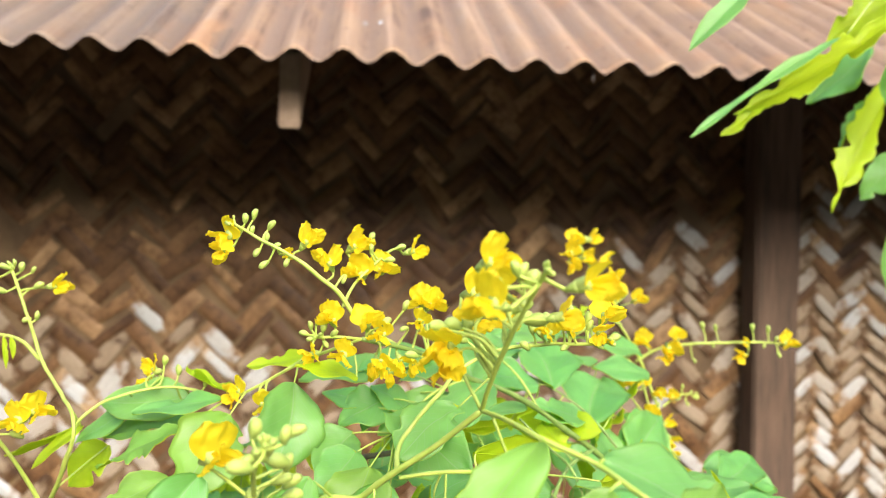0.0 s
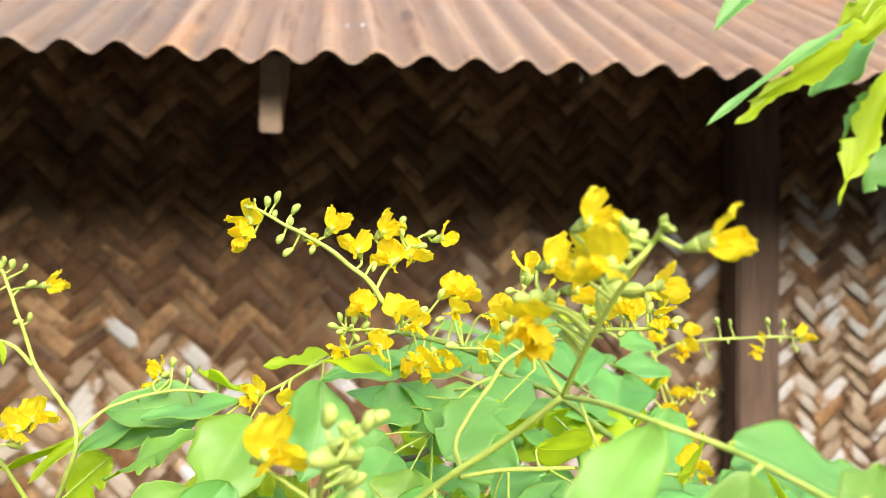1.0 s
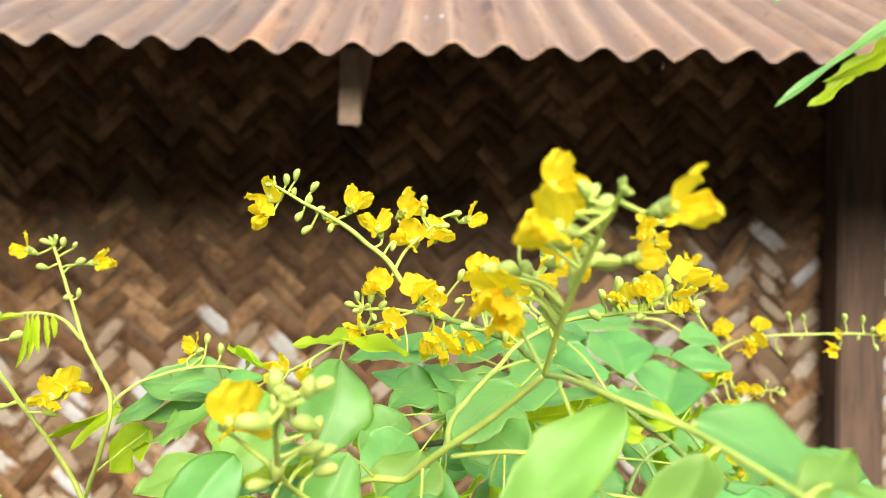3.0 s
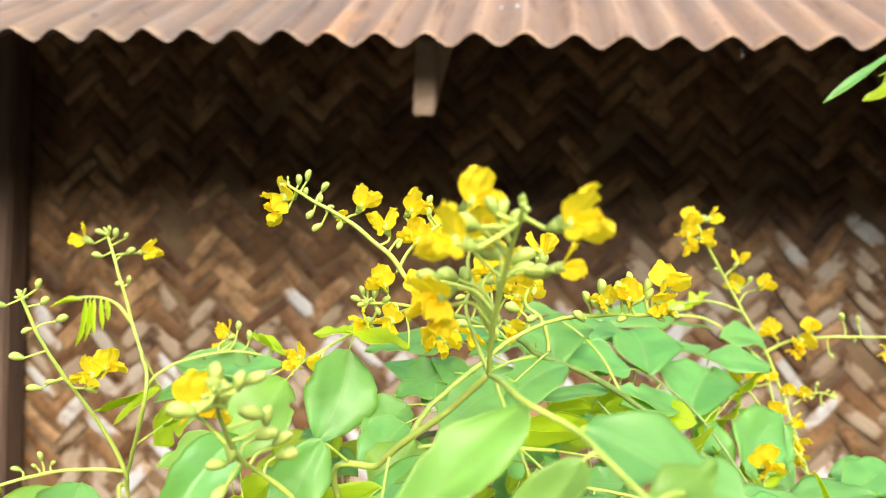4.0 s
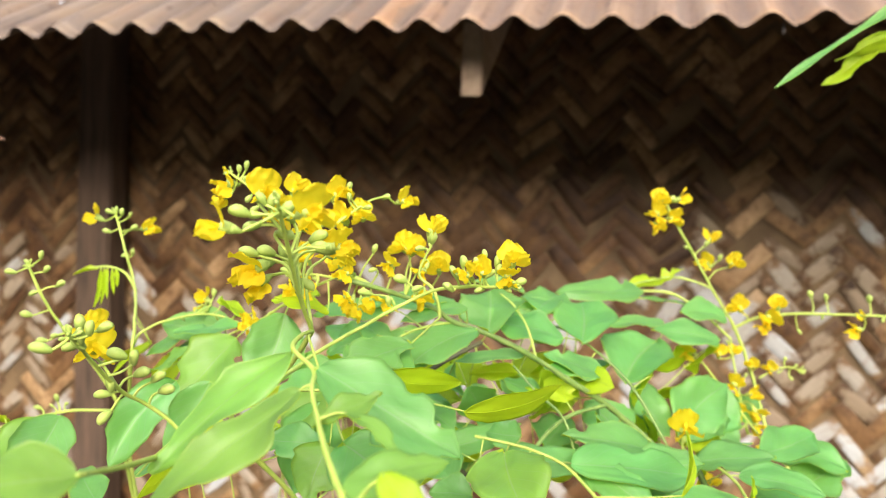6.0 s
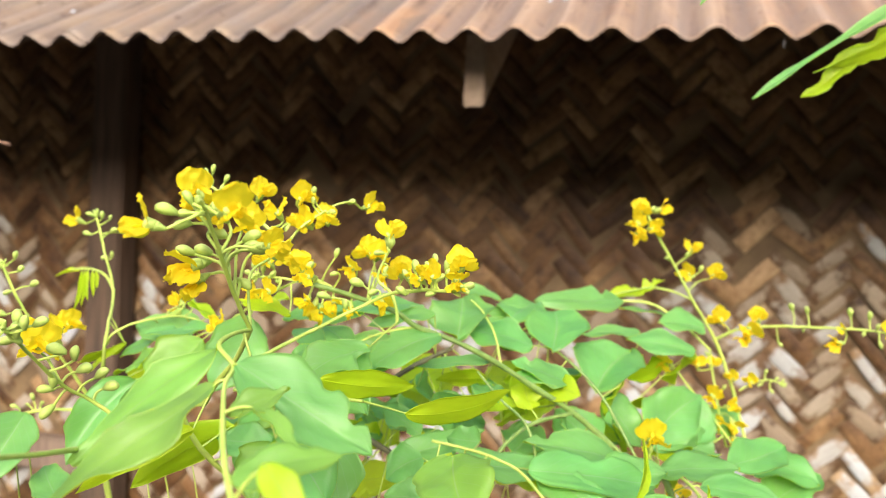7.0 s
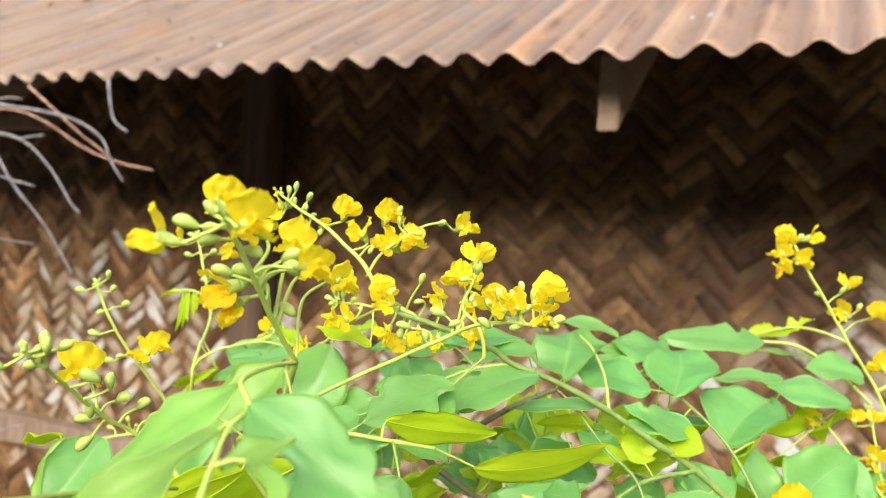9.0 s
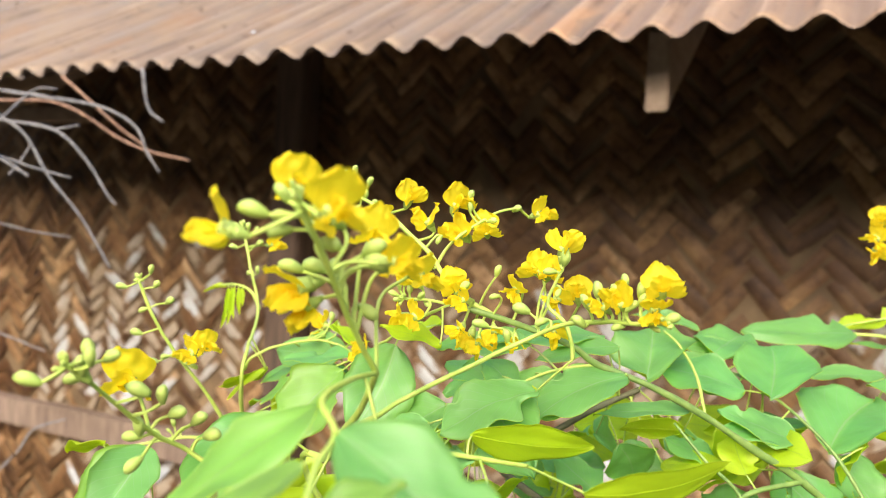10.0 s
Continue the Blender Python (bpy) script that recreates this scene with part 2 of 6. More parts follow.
def spline(pts, per=8):
    """A smooth line through the points."""
    p = [Vector(q) for q in pts]
    if len(p) < 3:
        return [p[0].lerp(p[-1], k / per) for k in range(per + 1)]
    p = [p[0] * 2 - p[1]] + p + [p[-1] * 2 - p[-2]]
    out = []
    for i in range(1, len(p) - 2):
        a, b, c, d = p[i - 1:i + 3]
        for k in range(per):
            t = k / per
            out.append(0.5 * ((2 * b) + (c - a) * t + (2 * a - 5 * b + 4 * c - d) * t * t + (3 * b - a - 3 * c + d) * t ** 3))
    out.append(p[-2])
    return out


def tube(bm, line, r0, r1, sides=8, mi=0, wobble=0.0):
    rings, n = [], len(line)
    ref = Vector((0.3, 0.2, 1)).normalized()
    for i, p in enumerate(line):
        d = (line[min(i + 1, n - 1)] - line[max(i - 1, 0)]).normalized()
        if abs(d.dot(ref)) > 0.95:
            ref = Vector((1, 0.1, 0)).normalized()
        a = d.cross(ref).normalized()
        b = d.cross(a)
        r = r0 + (r1 - r0) * i / (n - 1)
        if wobble:
            r *= 1 + wobble * noise.noise(p * 60)
        rings.append([bm.verts.new(p + (a * math.cos(k * math.tau / sides) + b * math.sin(k * math.tau / sides)) * r) for k in range(sides)])
    for q, s in zip(rings, rings[1:]):
        for k in range(sides):
            f = bm.faces.new((q[k], q[(k + 1) % sides], s[(k + 1) % sides], s[k]))
            f.material_index = mi
    for ring, flip in ((rings[0], True), (rings[-1], False)):
        f = bm.faces.new(ring[::-1] if flip else ring)
        f.material_index = mi


# ---- ground ----
bm = bmesh.new()
bmesh.ops.create_grid(bm, x_segments=60, y_segments=60, size=1.0)
for v in bm.verts:
    far = max(abs(v.co.x), abs(v.co.y))
    s = 3.0 * far + 900 * max(0.0, far - 0.6) ** 4
    v.co = Vector((v.co.x * s, v.co.y * s, 0)) * (1.0 if far < 1 else 3.0)
    if max(abs(v.co.x), abs(v.co.y)) < 30:
        v.co.z = 0.02 * noise.noise(v.co * 1.3)
ground = tagged(new("ground", mesh_of("ground", bm, SOIL, smooth=True)), "dry brown earth of the yard round the hut", "ground", kind="structure")

# ---- hut: posts, woven wall, rafters, roof ----
WALL_Y = 2.02


def timber(name, x0, x1, y0, y1, z0, z1, material, label, category, kind="structure", bevel=0.006):
    bm = bmesh.new()
    box(bm, x0, x1, y0, y1, z0, z1, bevel)
    bmesh.ops.subdivide_edges(bm, edges=[e for e in bm.edges if e.calc_length() > 0.6], cuts=14)
    for v in bm.verts:
        v.co += Vector((noise.noise(v.co * 5), noise.noise(v.co * 5 + Vector((9, 0, 0))), 0)) * 0.004
    return tagged(new(name, mesh_of(name, bm, material, smooth=False)), label, category, kind=kind)


timber("post_right", 0.862, 0.980, 1.925, 2.005, -0.05, 2.26, POST, "weathered brown timber post before the woven wall", "post")
timber("post_left", -1.500, -1.393, 1.925, 2.005, -0.05, 2.26, POST, "weathered brown timber post before the woven wall", "post")
timber("wall_rail", -3.4, -1.51, 1.945, 2.000, 0.875, 0.972, RAIL, "weathered horizontal timber rail on the woven wall", "rail")
timber("wall_plate", -3.4, 2.4, 1.95, 2.01, 2.262, 2.33, POST, "dark timber plate on top of the wall", "beam")
timber("eave_beam", -3.4, -2.03, 1.69, 1.74, 1.93, 1.975, PALE, "pale horizontal timber under the eave", "beam")
timber("wall_backing", -3.4, 2.4, WALL_Y + 0.009, WALL_Y + 0.05, -0.05, 2.38, LINING, "brown lining behind the woven bamboo wall", "wall", bevel=0)


def gable(name, x0, x1):
    bm = bmesh.new()
    outline = ((1.9, -0.05), (5.2, -0.05), (5.2, 2.30), (3.56, 3.22), (1.9, 2.30))
    rings = [[bm.verts.new((x, y, z)) for y, z in outline] for x in (x0, x1)]
    bm.faces.new(rings[0])
    bm.faces.new(rings[1][::-1])
    for k in range(5):
        bm.faces.new((rings[0][k], rings[1][k], rings[1][(k + 1) % 5], rings[0][(k + 1) % 5]))
    bmesh.ops.recalc_face_normals(bm, faces=bm.faces[:])
    tagged(new(name, mesh_of(name, bm, POST)), "plain dark gable wall of the hut", "wall", kind="structure")


gable("wall_west", -3.5, -3.402)
gable("wall_east", 2.402, 2.5)
timber("wall_north", -3.4, 2.4, 5.1, 5.2, -0.05, 2.3, POST, "plain dark back wall of the hut", "wall", bevel=0)

SLOPE = radians(29)
EAVE_Y, EAVE_Z, PITCH, AMP = 1.20, 1.962, 0.0747, 0.0105


def rafter(x):
    """A sawn timber under the sheets, its lower end cut plumb."""
    bm = bmesh.new()
    box(bm, -0.018, 0.018, 0.0, 1.6, 0.0, 0.13, 0.003)
    rise = math.tan(SLOPE + radians(4))
    for v in bm.verts:
        v.co.z += rise * v.co.y
        v.co.x += 0.002 * noise.noise(v.co * 9)
    ob = new("rafter", mesh_of("rafter", bm, PALE))
    ob.location = (x, 1.335, 1.866)
    return tagged(ob, "pale sawn timber rafter end under the iron roof", "rafter", "rafters of the eave", "structure")


rafter(-0.264)
rafter(-1.93)
rafter(1.42)


def roof_sheet(x0, waves, dy, dz, seed, phase):
    """One corrugated sheet from its eave edge up the slope."""
    rng = random.Random(seed)
    length, per, rows = 2.7, 12, 26
    bm = bmesh.new()
    grid = []
    for j in range(rows + 1):
        s = length * (j / rows) ** 1.4
        row = []
        for i in range(waves * per + 1):
            x = x0 + PITCH * i / per
            ph = math.tau * (i / per) + phase
            edge = 0.004 * noise.noise(Vector((x * 9, seed, 0))) + 0.0025 * noise.noise(Vector((x * 40, seed, 3)))
            h = -AMP * math.cos(ph) + 0.004 * noise.noise(Vector((x * 4, s * 2, seed)))
            y = EAVE_Y + dy + edge * (1 - j / rows) + s * math.cos(SLOPE) - h * math.sin(SLOPE)
            z = EAVE_Z + dz + s * math.sin(SLOPE) + h * math.cos(SLOPE)
            row.append(bm.verts.new((x, y, z)))
        grid.append(row)
    for a, b in zip(grid, grid[1:]):
        for i in range(len(a) - 1):
            bm.faces.new((a[i], a[i + 1], b[i + 1], b[i]))
    bmesh.ops.recalc_face_normals(bm, faces=bm.faces[:])
    bmesh.ops.solidify(bm, geom=bm.faces[:], thickness=0.0009)
    bm.normal_update()
    # faces that look down take the darkened colour
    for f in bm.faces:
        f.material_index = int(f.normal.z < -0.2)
    ob = new("roof_sheet", mesh_of("roof_sheet", bm, IRON_GREY if x0 < -0.9 else IRON, IRON_DARK_UNDER, smooth=True))
    return tagged(ob, "rust-brown corrugated iron sheet on the eave", "roof", "corrugated roof sheets", "structure")


for k, dy, dz in ((-5, 0.004, -0.008), (-4, -0.004, -0.009), (-3, 0.003, -0.008), (-2, -0.006, -0.006), (-1, 0.006, 0.003), (0, -0.006, -0.003), (1, 0.004, 0.002), (2, -0.003, -0.003), (3, 0.003, 0.002), (4, -0.002, 0.0)):
    roof_sheet(-0.434 + k * 8 * PITCH, 9, dy, dz, k + 20, 0.0)

bm = bmesh.new()
ridge_y, ridge_z = EAVE_Y + 2.7 * math.cos(SLOPE), EAVE_Z + 2.7 * math.sin(SLOPE)
back = [bm.verts.new(p) for p in ((-3.42, ridge_y, ridge_z + 0.02), (2.56, ridge_y, ridge_z + 0.02), (2.56, ridge_y + 2.36, ridge_z - 1.29), (-3.42, ridge_y + 2.36, ridge_z - 1.29))]
bm.faces.new(back)
bmesh.ops.solidify(bm, geom=bm.faces[:], thickness=0.01)
tagged(new("roof_back", mesh_of("roof_back", bm, IRON)), "rusty iron back slope of the hut roof", "roof", kind="structure")


def splash(x, y, size, seed):
    """A dried pale bird dropping on the sheet."""
    rng = random.Random(seed)
    bm = bmesh.new()
    z = EAVE_Z + (y - EAVE_Y) * math.tan(SLOPE) + 0.009
    rim = []
    for k in range(11):
        a, r = math.tau * k / 11, size * rng.uniform(0.55, 1.1)
        rim.append(bm.verts.new((x + r * math.cos(a), y + r * 1.5 * math.sin(a), z + r * 1.5 * math.sin(a) * math.tan(SLOPE) - 0.4 * r)))
    top = bm.verts.new((x, y, z + 0.002))
    for k in range(11):
        bm.faces.new((rim[k], rim[(k + 1) % 11], top))
    return tagged(new("bird_dropping", mesh_of("bird_dropping", bm, CHALK, smooth=True)), "small dried white bird dropping on the iron sheet", "dropping", "droppings on the roof")


# ---- unseen ring round the yard, added to block low sky light ----
bm = bmesh.new()
ring = []
for k in range(181):
    a = math.tau * k / 180
    r = 15.0 + 0.8 * noise.noise(Vector((math.cos(a) * 3, math.sin(a) * 3, 0)))
    top = 5.4 + 0.8 * noise.noise(Vector((math.cos(a) * 7, math.sin(a) * 7, 4))) + 0.5 * noise.noise(Vector((math.cos(a) * 40, math.sin(a) * 40, 4)))
    ring.append([bm.verts.new((math.cos(a) * (r + 0.25 * noise.noise(Vector((k * 0.9, h * 2, 1)))), math.sin(a) * r, top * h / 8 - 0.1)) for h in range(9)])
for a, b in zip(ring, ring[1:]):
    for h in range(8):
        bm.faces.new((a[h], b[h], b[h + 1], a[h + 1]))
tagged(new("backdrop", mesh_of("backdrop", bm, LOW_SKY_BLOCK, smooth=True)), "unseen dark green ring added to block low sky light", "hedge", kind="structure")

# ---- the shrub: kinds of parts ----
def basis(axis, up):
    y = Vector(axis).normalized()
    z = Vector(up) - y * Vector(up).dot(y)
    z = z.normalized() if z.length > 1e-4 else y.orthogonal().normalized()
    x = y.cross(z)
    return Matrix((x, y, z)).transposed()


def petal(bm, length, width, place, crinkle, seed, lift, mi, cup=0.15):
    """A thin frilled petal: grows along +Y of place, bends towards +Z by lift."""
    nu, nv, rows = 12, 20, []
    for i in range(nu + 1):
        u = i / nu
        half = width * 0.5 * math.sin(math.pi * (0.06 + 0.80 * u)) ** 0.62
        row = []
        for j in range(nv + 1):
            v = 2 * j / nv - 1
            frill = 1 + 0.13 * noise.noise(Vector((v * 2.6, seed, 0.3))) + 0.05 * noise.noise(Vector((v * 9, seed, 2.3))) + 0.025 * noise.noise(Vector((v * 19, seed, 5.3)))
            y = length * u * (1 - 0.20 * v * v * u * u) * (1 + (frill - 1) * u)
            x = half * v
            z = lift * length * u * u + cup * half * v * v
            z += crinkle * length * (0.35 + u) * noise.noise(Vector((x / width * 7.0, y / length * 4.0, seed * 3.7)))
            z += crinkle * 0.45 * length * u * noise.noise(Vector((x / width * 17.0, y / length * 9.0, seed * 1.7)))
            z += crinkle * 1.1 * length * (0.25 + abs(v)) * u * u * math.sin(v * 9 + u * 5 + seed)
            row.append(bm.verts.new(place @ Vector((x, y, z))))
        rows.append(row)
    for a, b in zip(rows, rows[1:]):
        for j in range(nv):
            f = bm.faces.new((a[j], a[j + 1], b[j + 1], b[j]))
            f.material_index = mi


def flower_mesh(seed, openness):
    """Pea flower about 16 mm long: calyx, broad crinkled standard, two wings and a keel."""
    rng = random.Random(seed)
    bm = bmesh.new()
    line = [Vector((0, 0.0072 * k / 6, 0.0004 * k)) for k in range(7)]
    tube(bm, line[:4], 0.0007, 0.0021, 8, 1)
    tube(bm, line[3:], 0.0021, 0.0024, 8, 1)
    R = Matrix.Rotation
    tr = Matrix.Translation((0, 0.0062, 0.0012))
    petal(bm, 0.0112, 0.0140, tr @ R(radians(62 + 22 * openness), 4, "X"), 0.075, seed + 0.5, -0.10, 0, 0.10)
    for s in (-1, 1):
        petal(bm, 0.0104, 0.0104, tr @ R(radians(-8 + rng.uniform(-9, 9)), 4, "X") @ R(radians(-s * (16 + 14 * openness)), 4, "Z") @ R(radians(s * 48), 4, "Y"), 0.075, seed + 2 + s, 0.10, 0, 0.2)
    petal(bm, 0.0072, 0.0048, tr @ R(radians(-26), 4, "X"), 0.04, seed + 7, 0.25, 0, 0.5)
    return mesh_of("flower", bm, PETAL, BUD, smooth=True)


def bud_mesh(seed, slim):
    """A closed bud: bent egg with a short hooked base."""
    bm = bmesh.new()
    n = 9
    line, radii = [], []
    for k in range(n + 1):
        u = k / n
        line.append(Vector((0.0004 * math.sin(seed), 0.0078 * u, 0.0011 * math.sin(u * 2.2))))
        radii.append(0.0021 * slim * (math.sin(math.pi * min(1, 0.10 + 0.86 * u)) ** 0.75) * (0.62 + 0.5 * u) + 0.00035)
    rings = []
    for p, r in zip(line, radii):
        rings.append([bm.verts.new(p + Vector((math.cos(a) * r, 0, math.sin(a) * r * 1.06))) for a in (q * math.tau / 9 for q in range(9))])
    for a, b in zip(rings, rings[1:]):
        for q in range(9):
            bm.faces.new((a[q], a[(q + 1) % 9], b[(q + 1) % 9], b[q]))
    bm.faces.new(rings[0][::-1])
    bm.faces.new(rings[-1])
    return mesh_of("flower_bud", bm, BUD, smooth=True)


FLOWERS = [flower_mesh(3 + 5 * k, (0.0, 0.5, 1.0, 0.7, 0.3, 0.9)[k]) for k in range(6)]
BUDS = [bud_mesh(k, (1.0, 0.88, 1.12, 0.95)[k]) for k in range(4)]

shrub = tagged(new("flowering_shrub"), "green leafy shrub with sprays of yellow pea flowers before the hut", "shrub")
shrub.location = (0.22, 0.42, 0.0)
SHRUB_BACK = Matrix.Translation(-shrub.location)
counter = [0]


def under_shrub(name, me, parent, label=""):
    ob = new(name, me)
    ob.parent = parent
    if parent is shrub:
        ob.matrix_parent_inverse = SHRUB_BACK
    return tagged(ob, label)


class Spray:
    """A stalk of the shrub; flowers and buds hang on it by thin pedicels."""

    every = []

    def __init__(self, name, r0, r1, *pts, material=None, label="", kinks=0.0):
        self.line = spline(pts, 9)
        if kinks:
            for p in self.line[1:-1]:
                p += Vector((noise.noise(p * 90), noise.noise(p * 90 + Vector((5, 0, 0))), noise.noise(p * 90 + Vector((0, 7, 0))))) * kinks
        self.bm = bmesh.new()
        self.name, self.mat, self.label = name, material or STEM_YOUNG, label
        tube(self.bm, self.line, r0, r1, 9, 0, 0.22)
        self.hung, self.stalks = [], []
        Spray.every.append(self)
        self.r = (r0, r1)

    def pedicel(self, end, way, thick):
        """A thin curved stalk from the nearest point of this stalk, or of another where this one is far."""
        root = min(self.line, key=lambda p: (p - end).length)
        if (root - end).length > 0.012:
            root = min((p for q in Spray.every for p in q.line), key=lambda p: (p - end).length)
        gap = (end - root).length
        line = spline((root, root.lerp(end, 0.55) - way * 0.18 * gap + Vector((0, 0, 0.08 * gap)), end), 6)
        bm = bmesh.new()
        tube(bm, line, thick * 1.25, thick, 6, 0)
        self.stalks.append(bm)

    def flower(self, place, axis, up, size=1.0):
        m3, size = basis(axis, up), size * 0.88
        base = Vector(place) - m3.col[1] * 0.0085 * size - m3.col[2] * 0.0040 * size
        self.hung.append(("flower", FLOWERS[counter[0] % 6], Matrix.Translation(base) @ m3.to_4x4() @ Matrix.Scale(size, 4), 0.00055))
        counter[0] += 1

    def bud(self, place, axis, size=1.0):
        m3 = basis(axis, (0.2, -0.3, 1))
        base = Vector(place) - m3.col[1] * 0.004 * size
        self.hung.append(("flower_bud", BUDS[counter[0] % 4], Matrix.Translation(base) @ m3.to_4x4() @ Matrix.Scale(size, 4), 0.0005))
        counter[0] += 1

    def tuft(self, n=7, size=0.35, seed=0):
        """The dense knot of tiny green buds at the tip."""
        rng = random.Random(seed)
        tip, d = self.line[-1], (self.line[-1] - self.line[-4]).normalized()
        for _ in range(n):
            w = (d + Vector((rng.gauss(0, 0.6), rng.gauss(0, 0.6), rng.gauss(0, 0.6)))).normalized()
            self.bud(tip + w * rng.uniform(0.001, 0.0042), w, size * rng.uniform(0.7, 1.2))

    def done(self):
        for _, _, m, thick in self.hung:
            way = m.to_3x3().col[1].normalized()
            self.pedicel(m.translation + way * 0.0003, way, thick)
        stalk = under_shrub(self.name, mesh_of(self.name, self.bm, self.mat, smooth=True), shrub, self.label)
        for name, me, m, _ in self.hung:
            under_shrub(name, me, stalk).matrix_basis = m
        for bm in self.stalks:
            under_shrub("pedicel", mesh_of("pedicel", bm, self.mat, smooth=True), stalk)
        return stalk


def leaf(base, tip, width, face, fold=0.25, curl=0.12, bites=0, seed=0, yellowish=False, lime=False, blunt=0.0, notch=(), wave=1.0, sessile=False):
    """One leaflet with a wavy, chewed margin and a paler underside; face: the way its upper side looks;
    notch: bites by place along the leaf, side, depth and half length."""
    rng = random.Random(seed * 7 + 1)
    base, tip = Vector(base), Vector(tip)
    m3 = basis(tip - base, face)
    length = (tip - base).length
    nu, nv = 34, 14
    chew = [(rng.uniform(0.22, 0.94), rng.choice((-1, 1)), rng.uniform(0.18, 0.55), rng.uniform(0.035, 0.085)) for _ in range(bites + rng.choice((0, 0, 0, 1)))]
    chew = list(notch) or chew
    bm = bmesh.new()
    uvl = bm.loops.layers.uv.new("UVMap")
    wav = [rng.uniform(0, 6.3) for _ in range(4)]
    amp = wave * rng.uniform(0.03, 0.07)
    roll = rng.uniform(-0.06, 0.12)
    sway = rng.uniform(-0.07, 0.07)
    top, under, uvs = [], [], {}
    for i in range(nu + 1):
        u = i / nu
        shape = (min(1.0, u / 0.30) ** 0.5 if u < 0.30 else 1.0) * (1 - max(0.0, (u - 0.30) / 0.70) ** (2.7 + blunt))
        rows = ([], [])
        for j in range(nv + 1):
            v = 2 * j / nv - 1
            side = 0 if v < 0 else 1
            w = 0.5 * width * shape * (1 + amp * 1.6 * math.sin(u * 8 + wav[side]) + amp * 0.8 * math.sin(u * 19 + wav[side + 2]) + 0.05 * noise.noise(Vector((u * 14, side * 3, seed))))
            if bites > 2:
                w *= 1 - 1.05 * max(0.0, noise.noise(Vector((u * 12, side * 5.3, seed + 0.5)))) - 0.45 * abs(noise.noise(Vector((u * 27, side * 7.1, seed + 3.5))))
            for cu, cs, depth, r in chew:
                if cs * v > 0:
                    w *= 1 - depth * math.exp(-((u - cu) / r) ** 4)
            x = w * v
            z = 1.7 * fold * abs(x) - curl * length * (u - 0.35) ** 2 * 1.6 + amp * width * 1.3 * abs(v) ** 1.6 * math.sin(u * 10 + wav[side] + 1.0) + 0.04 * width * noise.noise(Vector((u * 3.2, v * 1.7, seed))) + 0.014 * width * noise.noise(Vector((u * 9, v * 5, seed)))
            z -= roll * width * shape * max(0.0, abs(v) - 0.6) ** 2 * 3.0
            off = sway * length * math.sin(math.pi * u)
            for row, drop in zip(rows, (0.0, 0.00022)):
                p = base + m3 @ Vector((x * (1 - 0.10 * fold) + off, length * u, z + curl * length * 0.196 * (1 - u) - drop))
                vert = bm.verts.new(p)
                uvs[vert] = (u, (v + 1) / 2)
                row.append(vert)
        top.append(rows[0])
        under.append(rows[1])
    for grid, mi in ((top, 0), (under, 2)):
        for a, b in zip(grid, grid[1:]):
            for j in range(nv):
                f = bm.faces.new((a[j], a[j + 1], b[j + 1], b[j]) if mi == 0 else (b[j], b[j + 1], a[j + 1], a[j]))
                f.material_index = mi
                for lp in f.loops:
                    lp[uvl].uv = uvs[lp.vert]
    for j in range(nv):
        bm.faces.new((top[-1][j], top[-1][j + 1], under[-1][j + 1], under[-1][j])).material_index = 2
    for i in range(nu):
        for j in (0, nv):
            bm.faces.new((top[i][j], top[i + 1][j], under[i + 1][j], under[i][j])).material_index = 2
    rib = [row[nv // 2].co - m3.col[2] * 0.0002 for row in under[:-2]]
    tube(bm, rib, 0.00024, 0.00008, 5, 2)
    start = min((p for q in Spray.every for p in q.line), key=lambda p: (p - base).length)
    if (start - base).length > 0.045:
        start = base - m3.col[1] * 0.03 + Vector((0, 0, 0.02 if base.z > 1.72 else -0.16))
    bs = bmesh.new()
    tube(bs, spline((start, start.lerp(base, 0.6) + m3.col[2] * 0.0006, base + m3.col[1] * 0.0008), 5), 0.00055, 0.00038, 6)
    # the yellow ones: young leaves, and undersides with light from behind in their colour
    mats = (LEAF_YELLOW, STEM_YOUNG, LEAF_YELLOW) if yellowish else (LEAF_LIME if lime else LEAF, STEM_YOUNG, LEAF_UNDER)
    blade = under_shrub("leaf", mesh_of("leaf", bm, *mats, smooth=True), shrub, "leaf with chewed edges in the yellow-green of young and backlit leaves" if yellowish else "broad lime-green leaf with a wavy edge" if lime else "")
    if not sessile:
        under_shrub("petiole", mesh_of("petiole", bs, STEM_YOUNG, smooth=True), blade)
    return blade


# ---- stalks, flowers and buds of the shrub ----
s = Spray("branch", 0.0024, 0.0013, (0.22, 0.42, 0), (0.17, 0.45, 0.7), (0.1, 0.47, 1.3), (0.0731, 0.4745, 1.4911), (0.0408, 0.4694, 1.5214), (0.0084, 0.4569, 1.5493), (-0.0127, 0.4421, 1.5646), (-0.036, 0.4238, 1.5821), (-0.058, 0.4077, 1.5952), (-0.0792, 0.3955, 1.6038), (-0.09, 0.3871, 1.6125), (-0.1151, 0.3695, 1.6228), (-0.1378, 0.3588, 1.6286), material=STEM, label="", kinks=0)
s = Spray("raceme", 0.0011, 0.0007, (-0.1151, 0.3695, 1.6228), (-0.1322, 0.3633, 1.6271), (-0.146, 0.3576, 1.6292), (-0.1593, 0.354, 1.6298), material=STEM_YOUNG, label="slender stalk with yellow pea flowers and pale buds", kinks=0.0006)
s.flower((-0.1525, 0.3503, 1.641), (-0.32, -0.86, 0.39), (-0.04, -0.14, 1), 1.06)
s.flower((-0.1613, 0.3541, 1.6213), (-0.73, -0.64, -0.26), (0.84, -0.23, 0.52), 0.95)
